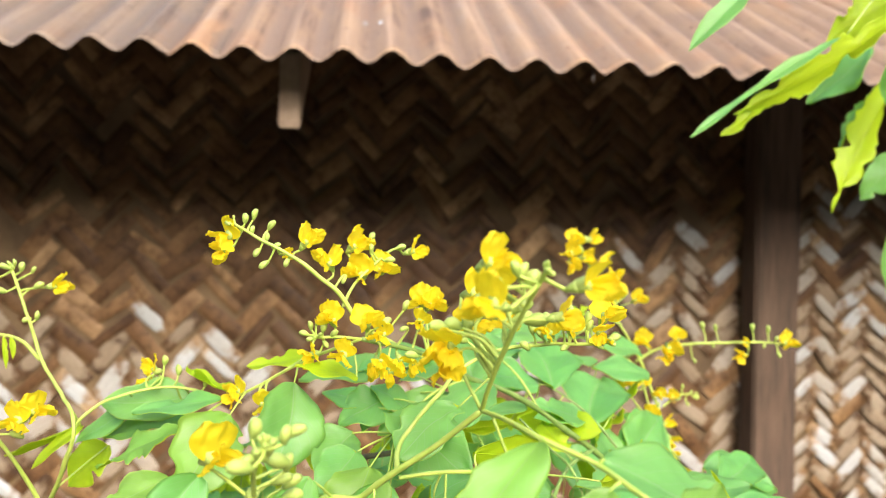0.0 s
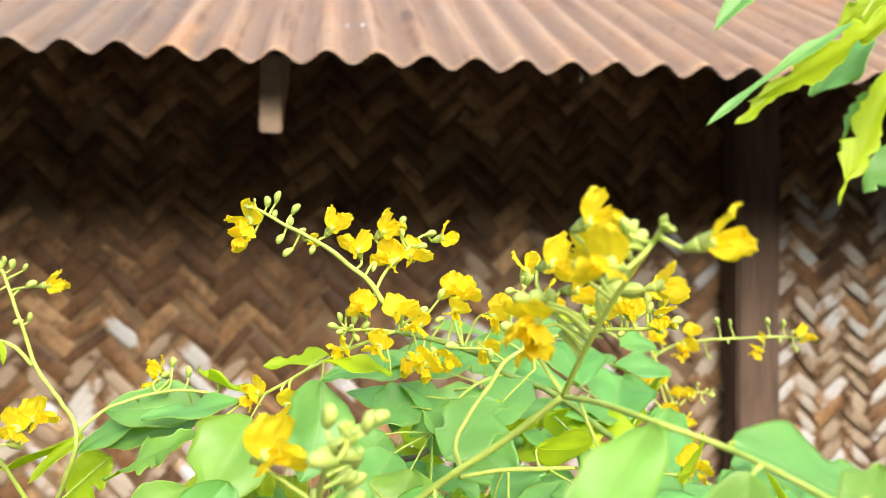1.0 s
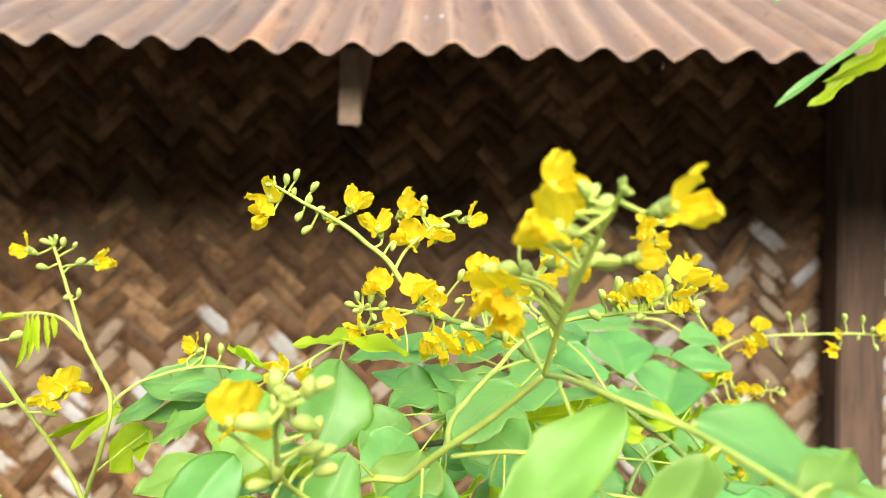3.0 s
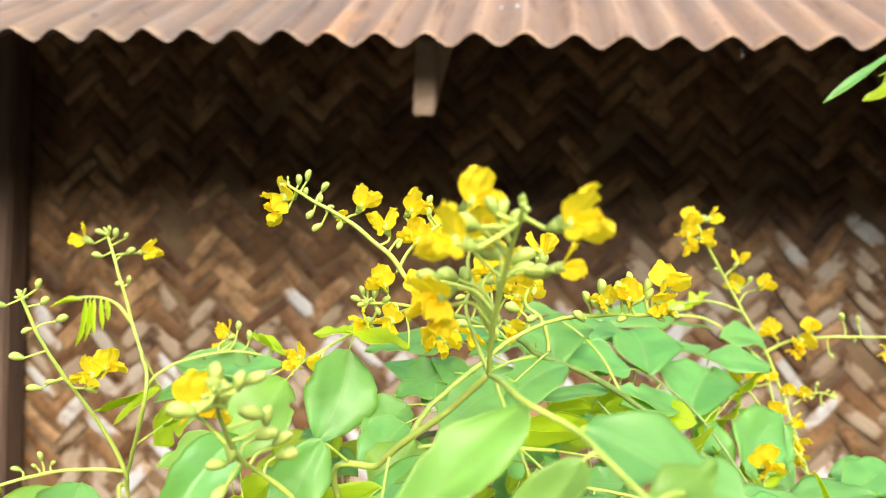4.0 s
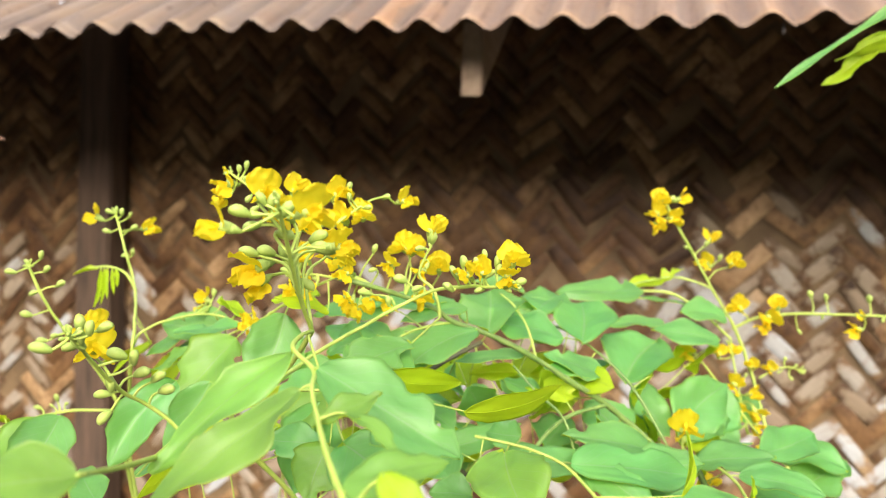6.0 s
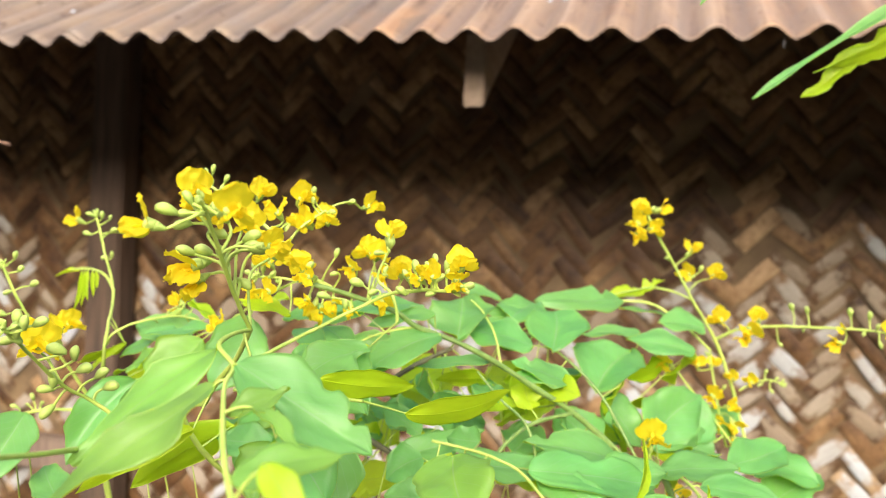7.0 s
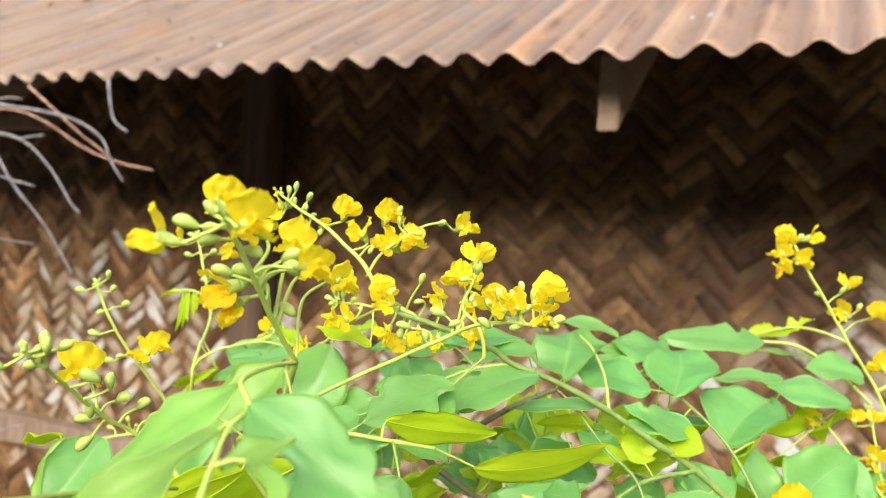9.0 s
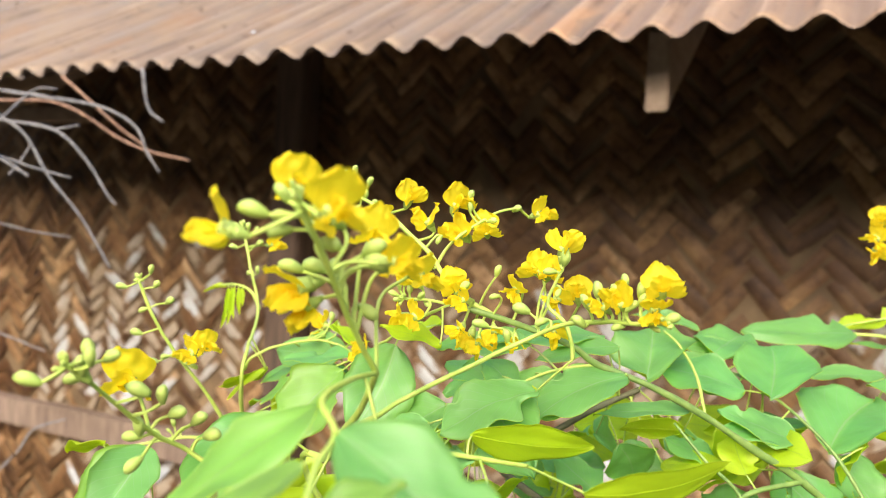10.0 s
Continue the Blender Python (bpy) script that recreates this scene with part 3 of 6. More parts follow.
s.flower((-0.1359, 0.3566, 1.6393), (0.2, -0.83, 0.52), (-0.38, -0.11, 0.93), 1.12)
s.bud((-0.1627, 0.3543, 1.6351), (-0.37, -0.19, 0.91), 0.6)
s.bud((-0.1653, 0.3546, 1.631), (-0.98, -0.13, 0.15), 0.64)
s.bud((-0.1595, 0.354, 1.637), (0.12, -0.25, 0.96), 0.56)
s.bud((-0.1554, 0.3536, 1.6344), (0.44, -0.28, 0.85), 0.64)
s.bud((-0.1508, 0.3551, 1.6311), (0.8, -0.32, 0.51), 0.64)
s.bud((-0.1553, 0.3566, 1.626), (0.48, -0.28, -0.83), 0.56)
s.bud((-0.1487, 0.3579, 1.627), (0.89, -0.33, -0.31), 0.56)
s.flower((-0.1296, 0.366, 1.6125), (-0.33, -0.42, -0.84), (0.93, -0.25, -0.32), 0.95)
s.flower((-0.1166, 0.3647, 1.6161), (0.13, -0.47, -0.87), (0.98, -0.25, 0.02), 0.9)
s.tuft(8, 0.38, 2)
s = Spray("raceme", 0.0013, 0.0007, (-0.1208, 0.3681, 1.6243), (-0.138, 0.3618, 1.6352), (-0.1492, 0.358, 1.6505), (-0.1588, 0.357, 1.6585), (-0.1683, 0.3559, 1.666), (-0.1817, 0.3553, 1.673), (-0.1922, 0.3544, 1.6789), (-0.199, 0.3551, 1.683), material=STEM_YOUNG, label="slender stalk with yellow pea flowers and pale buds", kinks=0.0006)
s.flower((-0.2029, 0.3555, 1.6787), (-0.68, -0.7, -0.23), (0.46, -0.2, 0.88), 1.18)
s.flower((-0.2059, 0.3557, 1.6698), (-0.6, -0.4, -0.69), (-0.89, -0.06, 0.48), 0.9)
s.flower((-0.1651, 0.3647, 1.6781), (0.75, -0.46, 0.48), (-0.38, -0.11, 0.93), 1.12)
s.flower((-0.1544, 0.3636, 1.6681), (-0.56, -0.59, 0.57), (0.46, -0.2, 0.88), 1.12)
s.flower((-0.1411, 0.3673, 1.6767), (0.78, -0.53, 0.32), (-0.21, -0.13, 0.98), 1.18)
s.flower((-0.14, 0.3671, 1.6627), (-0.43, -0.88, 0.19), (0.14, -0.16, 0.99), 1.23)
s.flower((-0.1279, 0.3709, 1.6643), (0.33, -0.93, 0.17), (-0.21, -0.13, 0.98), 1.12)
s.flower((-0.1094, 0.3942, 1.6737), (0.97, -0.26, 0.02), (-0.38, -0.11, 0.93), 1.06)
s.flower((-0.1746, 0.3606, 1.6696), (0.79, -0.54, -0.28), (0.46, -0.2, 0.88), 0.56)
s.bud((-0.1891, 0.3551, 1.6876), (0.44, -0.28, 0.85), 0.72)
s.bud((-0.1945, 0.3546, 1.6856), (-0.13, -0.22, 0.97), 0.64)
s.bud((-0.1815, 0.3563, 1.6824), (0.7, -0.3, 0.64), 0.72)
s.bud((-0.1904, 0.3562, 1.6801), (0.29, -0.26, 0.92), 0.56)
s.bud((-0.1846, 0.3566, 1.677), (0.12, -0.25, 0.96), 0.64)
s.bud((-0.188, 0.3559, 1.6693), (-0.49, -0.19, -0.85), 0.64)
s.bud((-0.1848, 0.3566, 1.6635), (-0.69, -0.17, -0.7), 0.72)
s.bud((-0.1743, 0.3576, 1.665), (-0.33, -0.2, -0.92), 0.64)
s.bud((-0.1792, 0.3571, 1.6725), (0.88, -0.32, 0.35), 0.64)
s.bud((-0.1333, 0.3665, 1.6783), (0.44, -0.28, 0.85), 0.64)
s.bud((-0.1245, 0.3706, 1.6666), (0.94, -0.33, 0.02), 0.72)
s.bud((-0.1183, 0.3851, 1.673), (0.93, -0.33, 0.19), 0.72)
s.bud((-0.1467, 0.3628, 1.6572), (-0.33, -0.2, -0.92), 0.64)
s.tuft(7, 0.38, 3)
s = Spray("raceme", 0.0008, 0.0006, (-0.1477, 0.3598, 1.6435), (-0.1433, 0.3624, 1.6531), (-0.1357, 0.3667, 1.6614), (-0.1259, 0.3758, 1.6705), (-0.1168, 0.3849, 1.6745), material=STEM_YOUNG, label="slender stalk with yellow pea flowers and pale buds", kinks=0.0004)
s.bud((-0.1346, 0.3666, 1.6727), (-0.13, -0.22, 0.97), 0.64)
s = Spray("raceme", 0.0011, 0.0007, (-0.1243, 0.2548, 1.5934), (-0.1237, 0.2732, 1.5952), (-0.1182, 0.287, 1.6009), (-0.1049, 0.3087, 1.6104), (-0.0922, 0.3292, 1.6193), (-0.0759, 0.3279, 1.6274), (-0.0563, 0.3169, 1.632), (-0.0417, 0.3067, 1.6334), (-0.033, 0.3035, 1.6344), material=STEM_YOUNG, label="slender stalk with yellow pea flowers and pale buds", kinks=0.0005)
s.flower((-0.0336, 0.303, 1.6482), (0.31, -0.82, 0.48), (-0.1, -0.12, 1), 1.05)
s.flower((-0.0349, 0.3023, 1.639), (0.3, -0.7, -0.65), (-0.01, -0.1, 1.01), 0.9)
s.flower((-0.0481, 0.3058, 1.642), (-0.47, -0.8, 0.37), (0.48, -0.01, 0.89), 0.95)
s.flower((-0.0561, 0.3122, 1.6393), (-0.74, -0.6, 0.3), (0.48, -0.01, 0.89), 0.78)
s.bud((-0.0583, 0.312, 1.6437), (-0.16, -0.22, 0.96), 0.76)
s.bud((-0.0636, 0.3157, 1.6387), (-0.47, -0.29, 0.84), 0.72)
s.bud((-0.06, 0.3143, 1.6364), (-0.71, -0.35, 0.61), 0.64)
s.bud((-0.0481, 0.3092, 1.6473), (-0.08, -0.2, 0.98), 0.72)
s.bud((-0.0515, 0.3103, 1.6434), (-0.32, -0.26, 0.91), 0.72)
s.bud((-0.0413, 0.3054, 1.6453), (0, -0.19, 0.98), 0.72)
s.bud((-0.0395, 0.3056, 1.6417), (0.49, -0.09, 0.87), 0.64)
s.bud((-0.0436, 0.3066, 1.639), (0.85, -0.03, 0.53), 0.72)
s.bud((-0.0295, 0.3033, 1.6363), (0.98, -0.02, 0.21), 0.72)
s.bud((-0.0493, 0.3111, 1.6308), (-0.83, -0.43, -0.35), 0.64)
s.bud((-0.0659, 0.3179, 1.6306), (-0.8, -0.38, 0.47), 0.8)
s.bud((-0.0355, 0.3059, 1.6321), (0.89, -0.08, -0.44), 0.48)
s.bud((-0.0928, 0.3297, 1.6317), (-0.9, -0.42, 0.15), 0.92)
s.bud((-0.084, 0.3303, 1.6278), (-0.75, -0.42, -0.5), 0.72)
s.bud((-0.0999, 0.3327, 1.6207), (-0.32, -0.26, 0.91), 0.72)
s.bud((-0.1145, 0.34, 1.6228), (-0.9, -0.42, 0.06), 0.92)
s.flower((-0.0847, 0.3778, 1.6382), (0.16, -0.85, 0.5), (-0.01, -0.1, 1.01), 1.06)
s.flower((-0.1072, 0.3838, 1.6476), (-0.21, -0.94, 0.26), (-0.01, -0.1, 1.01), 1.15)
s.flower((-0.1005, 0.3851, 1.6463), (0.51, -0.79, 0.35), (0.16, -0.07, 1), 1.06)
s.flower((-0.1085, 0.3626, 1.6379), (-0.26, -0.9, -0.35), (0.48, -0.01, 0.89), 0.96)
s.flower((-0.0896, 0.3663, 1.6342), (-0.01, -0.86, -0.52), (0.75, 0.04, 0.68), 0.96)
s.flower((-0.1287, 0.3479, 1.6334), (-0.49, -0.84, -0.23), (0.16, -0.07, 1), 0.96)
s.flower((-0.1266, 0.3475, 1.6185), (-0.17, -0.79, -0.59), (0.86, 0.05, 0.54), 0.96)
s.flower((-0.1217, 0.3584, 1.6109), (-0, -0.58, -0.82), (0.93, 0.06, 0.38), 0.87)
s.flower((-0.1096, 0.3713, 1.6132), (-0.02, -0.51, -0.86), (0.99, 0.06, 0.22), 0.77)
s.flower((-0.0921, 0.3752, 1.6183), (0.18, -0.72, -0.67), (0.93, 0.06, 0.38), 0.96)
s.flower((-0.1464, 0.3386, 1.6246), (-0.37, -0.91, -0.18), (0.32, -0.04, 0.96), 0.96)
s.bud((-0.117, 0.3605, 1.6332), (-0.83, -0.43, -0.35), 0.64)
s.bud((-0.1261, 0.3487, 1.6378), (0.85, -0.03, 0.53), 0.72)
s.bud((-0.1161, 0.3614, 1.645), (0.49, -0.09, 0.87), 0.72)
s.tuft(9, 0.38, 5)
s = Spray("raceme", 0.001, 0.0006, (-0.0761, 0.3475, 1.6121), (-0.077, 0.3477, 1.6191), (-0.0804, 0.3474, 1.6274), (-0.0875, 0.3462, 1.6333), (-0.0843, 0.3454, 1.6428), (-0.0813, 0.3443, 1.6485), material=STEM_YOUNG, label="slender stalk with yellow pea flowers and pale buds", kinks=0.0008)
s.flower((-0.0819, 0.3437, 1.6596), (0.49, -0.24, 0.83), (-0.1, -0.12, 1), 1.12)
s.bud((-0.0808, 0.3436, 1.6533), (0.09, -0.17, 0.98), 0.88)
s.bud((-0.0876, 0.3469, 1.6467), (-0.88, -0.43, -0.19), 0.72)
s.bud((-0.0836, 0.3473, 1.6385), (-0.24, -0.34, -0.91), 0.56)
s = Spray("raceme", 0.00095, 0.00065, (-0.098, 0.23, 1.62), (-0.0968, 0.2145, 1.6345), (-0.0935, 0.196, 1.652), (-0.0895, 0.1775, 1.668), material=STEM_YOUNG, label="slender stalk with yellow pea flowers and pale buds", kinks=0.0004)
s.flower((-0.0768, 0.2034, 1.6551), (0.99, -0.06, -0.09), (0.31, -0.04, 0.96), 0.84)
s.flower((-0.0956, 0.2529, 1.6482), (0.96, -0.15, -0.24), (0.46, 0.02, 0.9), 0.88)
s.bud((-0.1028, 0.1788, 1.6637), (-0.84, -0.53, 0.11), 0.92)
s.bud((-0.0973, 0.1818, 1.6684), (-0.56, -0.43, 0.71), 0.64)
s.bud((-0.0942, 0.185, 1.6678), (0.48, -0.07, 0.88), 0.72)
s.bud((-0.0907, 0.1893, 1.6654), (0.74, 0.02, 0.68), 0.8)
s.bud((-0.1047, 0.1918, 1.659), (-0.76, -0.52, -0.39), 0.8)
s.bud((-0.0988, 0.2043, 1.6562), (0.96, 0.08, -0.27), 0.92)
s.bud((-0.115, 0.2102, 1.649), (-0.84, -0.53, 0.11), 0.92)
s.bud((-0.11, 0.2141, 1.6493), (-0.84, -0.53, 0.11), 0.88)
s.bud((-0.1057, 0.2177, 1.6494), (-0.3, -0.33, 0.89), 0.8)
s.bud((-0.0888, 0.211, 1.6557), (0.94, 0.08, 0.32), 0.92)
s.bud((-0.089, 0.2108, 1.6523), (0.97, 0.09, 0.24), 0.92)
s.bud((-0.0849, 0.2091, 1.6516), (0.99, 0.09, -0.1), 0.92)
s.bud((-0.0981, 0.2233, 1.6377), (0.82, 0.03, -0.57), 0.88)
s.bud((-0.1026, 0.1894, 1.6629), (-0.82, -0.53, -0.23), 0.64)
s.flower((-0.1065, 0.1705, 1.6615), (-0.85, -0.5, -0.05), (0, 0.1, 1), 1.05)
s.flower((-0.0765, 0.1740, 1.6672), (0.84, -0.52, 0), (0, 0, 1), 1.14)
s.flower((-0.1005, 0.1920, 1.6722), (0.72, -0.66, 0.1), (0, 0, 1), 1.02)
s.flower((-0.0995, 0.2280, 1.6608), (0.6, -0.75, -0.1), (0.2, 0.1, 1), 1.08)
s.flower((-0.0915, 0.2295, 1.6528), (0.75, -0.6, -0.25), (0.1, 0, 1), 1.0)
s.flower((-0.114, 0.2085, 1.645), (-0.45, -0.6, -0.5), (-0.3, -0.3, 0.8), 1.25)
s.flower((-0.1135, 0.212, 1.6385), (-0.3, -0.6, -0.7), (-0.5, -0.3, 0.6), 0.97)
s.flower((-0.0985, 0.203, 1.665), (-0.2, -0.9, 0.1), (0.2, 0, 1), 0.97)
s.tuft(9, 0.38, 7)
s = Spray("branch", 0.0014, 0.0011, (0.22, 0.42, 0), (0.05, 0.41, 0.9), (-0.1, 0.35, 1.42), (-0.1539, 0.2829, 1.561), (-0.1368, 0.2661, 1.5804), (-0.1269, 0.2561, 1.5912), (-0.1118, 0.2445, 1.6046), (-0.098, 0.23, 1.62), material=STEM_YOUNG, label="", kinks=0)
s = Spray("leaf_stalk", 0.0008, 0.00075, (-0.098, 0.2301, 1.62), (-0.0935, 0.209, 1.6215), (-0.0874, 0.1883, 1.6207), (-0.0755, 0.1765, 1.617), (-0.0699, 0.1618, 1.6145), (-0.0622, 0.1474, 1.61), (-0.0528, 0.1315, 1.6047), (-0.0422, 0.1171, 1.5981), (-0.031, 0.1028, 1.5924), (-0.0189, 0.0879, 1.5876), material=STEM_YOUNG, label="", kinks=0)
s = Spray("leaf_stalk", 0.0008, 0.0007, (-0.1007, 0.1026, 1.6049), (-0.1107, 0.1348, 1.5961), (-0.1304, 0.1913, 1.5815), (-0.1414, 0.2253, 1.5707), material=STEM_YOUNG, label="", kinks=0)
s = Spray("raceme", 0.0009, 0.0007, (-0.148, 0.24, 1.564), (-0.16, 0.2365, 1.5775), (-0.1673, 0.229, 1.586), (-0.1696, 0.215, 1.595), (-0.1675, 0.196, 1.6095), (-0.1632, 0.179, 1.6205), material=STEM_YOUNG, label="slender stalk with yellow pea flowers and pale buds", kinks=0.0004)
s.bud((-0.1675, 0.1887, 1.6236), (0, -0.19, 0.98), 0.8)
s.bud((-0.1684, 0.1715, 1.6168), (-0.9, -0.42, 0.06), 0.92)
s.bud((-0.1575, 0.1824, 1.6233), (0.33, -0.12, 0.94), 0.72)
s.bud((-0.1555, 0.1875, 1.6226), (0.95, -0.02, 0.3), 0.84)
s.bud((-0.1618, 0.2024, 1.6101), (-0.9, -0.42, 0.15), 0.92)
s.bud((-0.1591, 0.2102, 1.6085), (0.33, -0.12, 0.94), 0.8)
s.bud((-0.1619, 0.2189, 1.6004), (0.98, -0.02, 0.21), 0.92)
s.bud((-0.1590, 0.2259, 1.5978), (0.89, -0.03, 0.45), 0.92)
s.bud((-0.1594, 0.2323, 1.5913), (0.99, -0.03, 0.13), 0.92)
s.bud((-0.1753, 0.2137, 1.5920), (-0.88, -0.43, -0.19), 0.8)
s.bud((-0.1742, 0.2141, 1.5835), (-0.46, -0.38, -0.8), 0.88)
s.bud((-0.1709, 0.2110, 1.5972), (-0.16, -0.22, 0.96), 0.88)
s.bud((-0.1650, 0.1854, 1.6164), (-0.8, -0.38, 0.47), 0.72)
s.bud((-0.1621, 0.1836, 1.6199), (0.17, -0.15, 0.97), 0.72)
s.bud((-0.1676, 0.1852, 1.6153), (-0.83, -0.43, -0.35), 0.72)
s.flower((-0.1815, 0.2165, 1.6108), (0.64, -0.74, 0.12), (0, 0, 1), 1.35)
s.tuft(8, 0.38, 11)
s = Spray("raceme", 0.0015, 0.0008, (-0.3, 0.5, 1.25), (-0.3143, 0.4341, 1.485), (-0.3112, 0.4303, 1.5156), (-0.2884, 0.3983, 1.5593), (-0.284, 0.3944, 1.5823), (-0.3183, 0.4465, 1.6025), (-0.3289, 0.4507, 1.6283), (-0.3393, 0.4529, 1.6552), material=STEM_YOUNG, label="slender stalk with yellow pea flowers and pale buds", kinks=0.0005)
s.flower((-0.3129, 0.4535, 1.6483), (0.99, -0.1, -0.13), (-0.1, -0.14, 1), 1.12)
s.flower((-0.3535, 0.4478, 1.6553), (-0.89, -0.44, 0.14), (0.15, -0.11, 0.99), 1.12)
s.bud((-0.3236, 0.4519, 1.6462), (0.92, -0.09, 0.37), 0.84)
s.bud((-0.3423, 0.4494, 1.6568), (-0.91, -0.36, 0.22), 0.8)
s.bud((-0.3325, 0.4509, 1.6575), (0.33, -0.17, 0.93), 0.72)
s.bud((-0.3265, 0.4517, 1.6556), (0.62, -0.13, 0.77), 0.56)
s.bud((-0.3435, 0.4489, 1.643), (-0.93, -0.37, 0.05), 0.8)
s.bud((-0.3244, 0.4514, 1.6295), (0.16, -0.19, 0.97), 0.72)
s.bud((-0.3295, 0.4505, 1.6265), (-0.86, -0.37, -0.36), 0.64)
s.bud((-0.3372, 0.4502, 1.6595), (-0.17, -0.24, 0.96), 0.56)
s.tuft(8, 0.38, 12)
s = Spray("shoot", 0.001, 0.0006, (-0.3231, 0.4539, 1.6034), (-0.3353, 0.4595, 1.6132), (-0.3508, 0.4624, 1.6171), (-0.3698, 0.4647, 1.6146), (-0.379, 0.4653, 1.612), material=STEM_YOUNG, label="drooping young shoot", kinks=0.0004)
s = Spray("raceme", 0.0013, 0.0008, (-0.29, 0.46, 1.3), (-0.3053, 0.4255, 1.4903), (-0.3022, 0.4116, 1.5247), (-0.3096, 0.3961, 1.5552), (-0.3176, 0.3754, 1.5831), (-0.3257, 0.3647, 1.6049), (-0.3319, 0.3592, 1.6241), material=STEM_YOUNG, label="slender stalk with yellow pea flowers and pale buds", kinks=0.0004)
s.bud((-0.3236, 0.3606, 1.6314), (0.48, -0.15, 0.86), 0.72)
s.bud((-0.3335, 0.359, 1.6263), (-0.48, -0.29, 0.83), 0.64)
s.bud((-0.3222, 0.3636, 1.6228), (0.85, -0.1, 0.52), 0.72)
s.bud((-0.3414, 0.3557, 1.6204), (-0.93, -0.37, -0.03), 0.84)
s.bud((-0.3149, 0.3664, 1.6138), (0.95, -0.09, 0.29), 0.88)
s.bud((-0.3303, 0.3621, 1.6078), (-0.78, -0.36, -0.51), 0.72)
s.bud((-0.3363, 0.3629, 1.5942), (-0.93, -0.37, 0.05), 0.88)
s.bud((-0.3332, 0.373, 1.5771), (-0.92, -0.37, -0.11), 0.88)
s.bud((-0.325, 0.3743, 1.5807), (-0.86, -0.37, -0.36), 0.64)
s.flower((-0.2943, 0.3739, 1.5921), (0.78, -0.6, 0.17), (-0.19, -0.16, 0.98), 1.23)
s.flower((-0.3017, 0.3677, 1.5881), (-0.29, -0.95, -0.15), (-0.02, -0.13, 1), 1.18)
s.bud((-0.3026, 0.3724, 1.5784), (-0.88, -0.36, 0.3), 0.88)
s.tuft(8, 0.38, 14)
s = Spray("raceme", 0.0011, 0.0008, (-0.3048, 0.4163, 1.5249), (-0.3211, 0.4139, 1.5256), (-0.3407, 0.4111, 1.5242), (-0.3601, 0.4082, 1.5195), (-0.3792, 0.4002, 1.5136), (-0.3948, 0.3928, 1.508), material=STEM_YOUNG, label="slender stalk with yellow pea flowers and pale buds", kinks=0.0003)
s.bud((-0.3518, 0.4097, 1.5321), (-0.33, -0.26, 0.91), 0.72)
s.bud((-0.3642, 0.4077, 1.5243), (-0.92, -0.37, 0.14), 0.72)
s.bud((-0.3441, 0.4107, 1.5284), (0.85, -0.1, 0.52), 0.48)
s.bud((-0.3545, 0.4092, 1.5263), (-0.82, -0.34, 0.46), 0.48)
s = Spray("raceme", 0.0009, 0.0007, (-0.2836, 0.3946, 1.5759), (-0.278, 0.3941, 1.5839), (-0.2674, 0.4051, 1.5905), (-0.2421, 0.4075, 1.5962), (-0.2236, 0.4036, 1.5949), (-0.2073, 0.3939, 1.592), material=STEM_YOUNG, label="slender stalk with yellow pea flowers and pale buds", kinks=0.0005)
s.flower((-0.2527, 0.4257, 1.6055), (-0.74, -0.38, 0.56), (0.46, -0.2, 0.88), 0.95)
s.flower((-0.2563, 0.426, 1.5982), (-0.81, -0.51, -0.29), (-0.21, -0.13, 0.98), 0.9)
s.bud((-0.2462, 0.424, 1.608), (-0.05, -0.23, 0.97), 0.72)
s.bud((-0.2373, 0.4171, 1.6038), (-0.13, -0.22, 0.97), 0.8)
s.bud((-0.2492, 0.4243, 1.6011), (0.88, -0.32, 0.35), 0.72)
s.flower((-0.2014, 0.3883, 1.5998), (-0.74, -0.64, 0.23), (0.3, -0.18, 0.95), 0.95)
s.flower((-0.203, 0.3885, 1.5939), (-0.32, -0.56, -0.77), (0.84, -0.23, 0.52), 0.78)
s.bud((-0.2254, 0.4058, 1.5897), (-0.97, -0.14, -0.19), 0.56)
s.bud((-0.2196, 0.4052, 1.5982), (0.44, -0.28, 0.85), 0.56)
s = Spray("raceme", 0.0008, 0.0007, (-0.1378, 0.3588, 1.6286), (-0.1599, 0.3691, 1.6188), (-0.1802, 0.3812, 1.6069), (-0.195, 0.3877, 1.5979), (-0.2073, 0.3939, 1.592), material=STEM_YOUNG, label="slender stalk with yellow pea flowers and pale buds", kinks=0.0004)
s.flower((-0.1839, 0.3664, 1.5962), (0.43, -0.86, -0.28), (0.14, -0.16, 0.99), 1.12)
s.flower((-0.1791, 0.3609, 1.5902), (0.36, -0.63, -0.69), (0.84, -0.23, 0.52), 0.78)
s = Spray("raceme", 0.0016, 0.0009, (0.13, 0.56, 1.25), (0.151, 0.6214, 1.448), (0.1366, 0.6306, 1.4843), (0.126, 0.6406, 1.5221), (0.1143, 0.6452, 1.5573), (0.1018, 0.644, 1.5844), (0.0848, 0.6419, 1.6113), (0.0678, 0.6399, 1.6405), (0.0553, 0.6353, 1.6608), (0.0443, 0.632, 1.6809), material=STEM_YOUNG, label="slender stalk with yellow pea flowers and pale buds", kinks=0.0005)
s.flower((0.0397, 0.6313, 1.6853), (0.16, -0.85, 0.5), (-0.01, -0.1, 1.01), 1.23)
s.flower((0.0575, 0.635, 1.6859), (1, -0.03, 0.05), (0.16, -0.07, 1), 1.23)
s.flower((0.0376, 0.6302, 1.6729), (-0.4, -0.91, -0.08), (0.48, -0.01, 0.89), 1.23)
s.flower((0.0522, 0.631, 1.6698), (0.71, -0.69, -0.14), (0.32, -0.04, 0.96), 1.23)
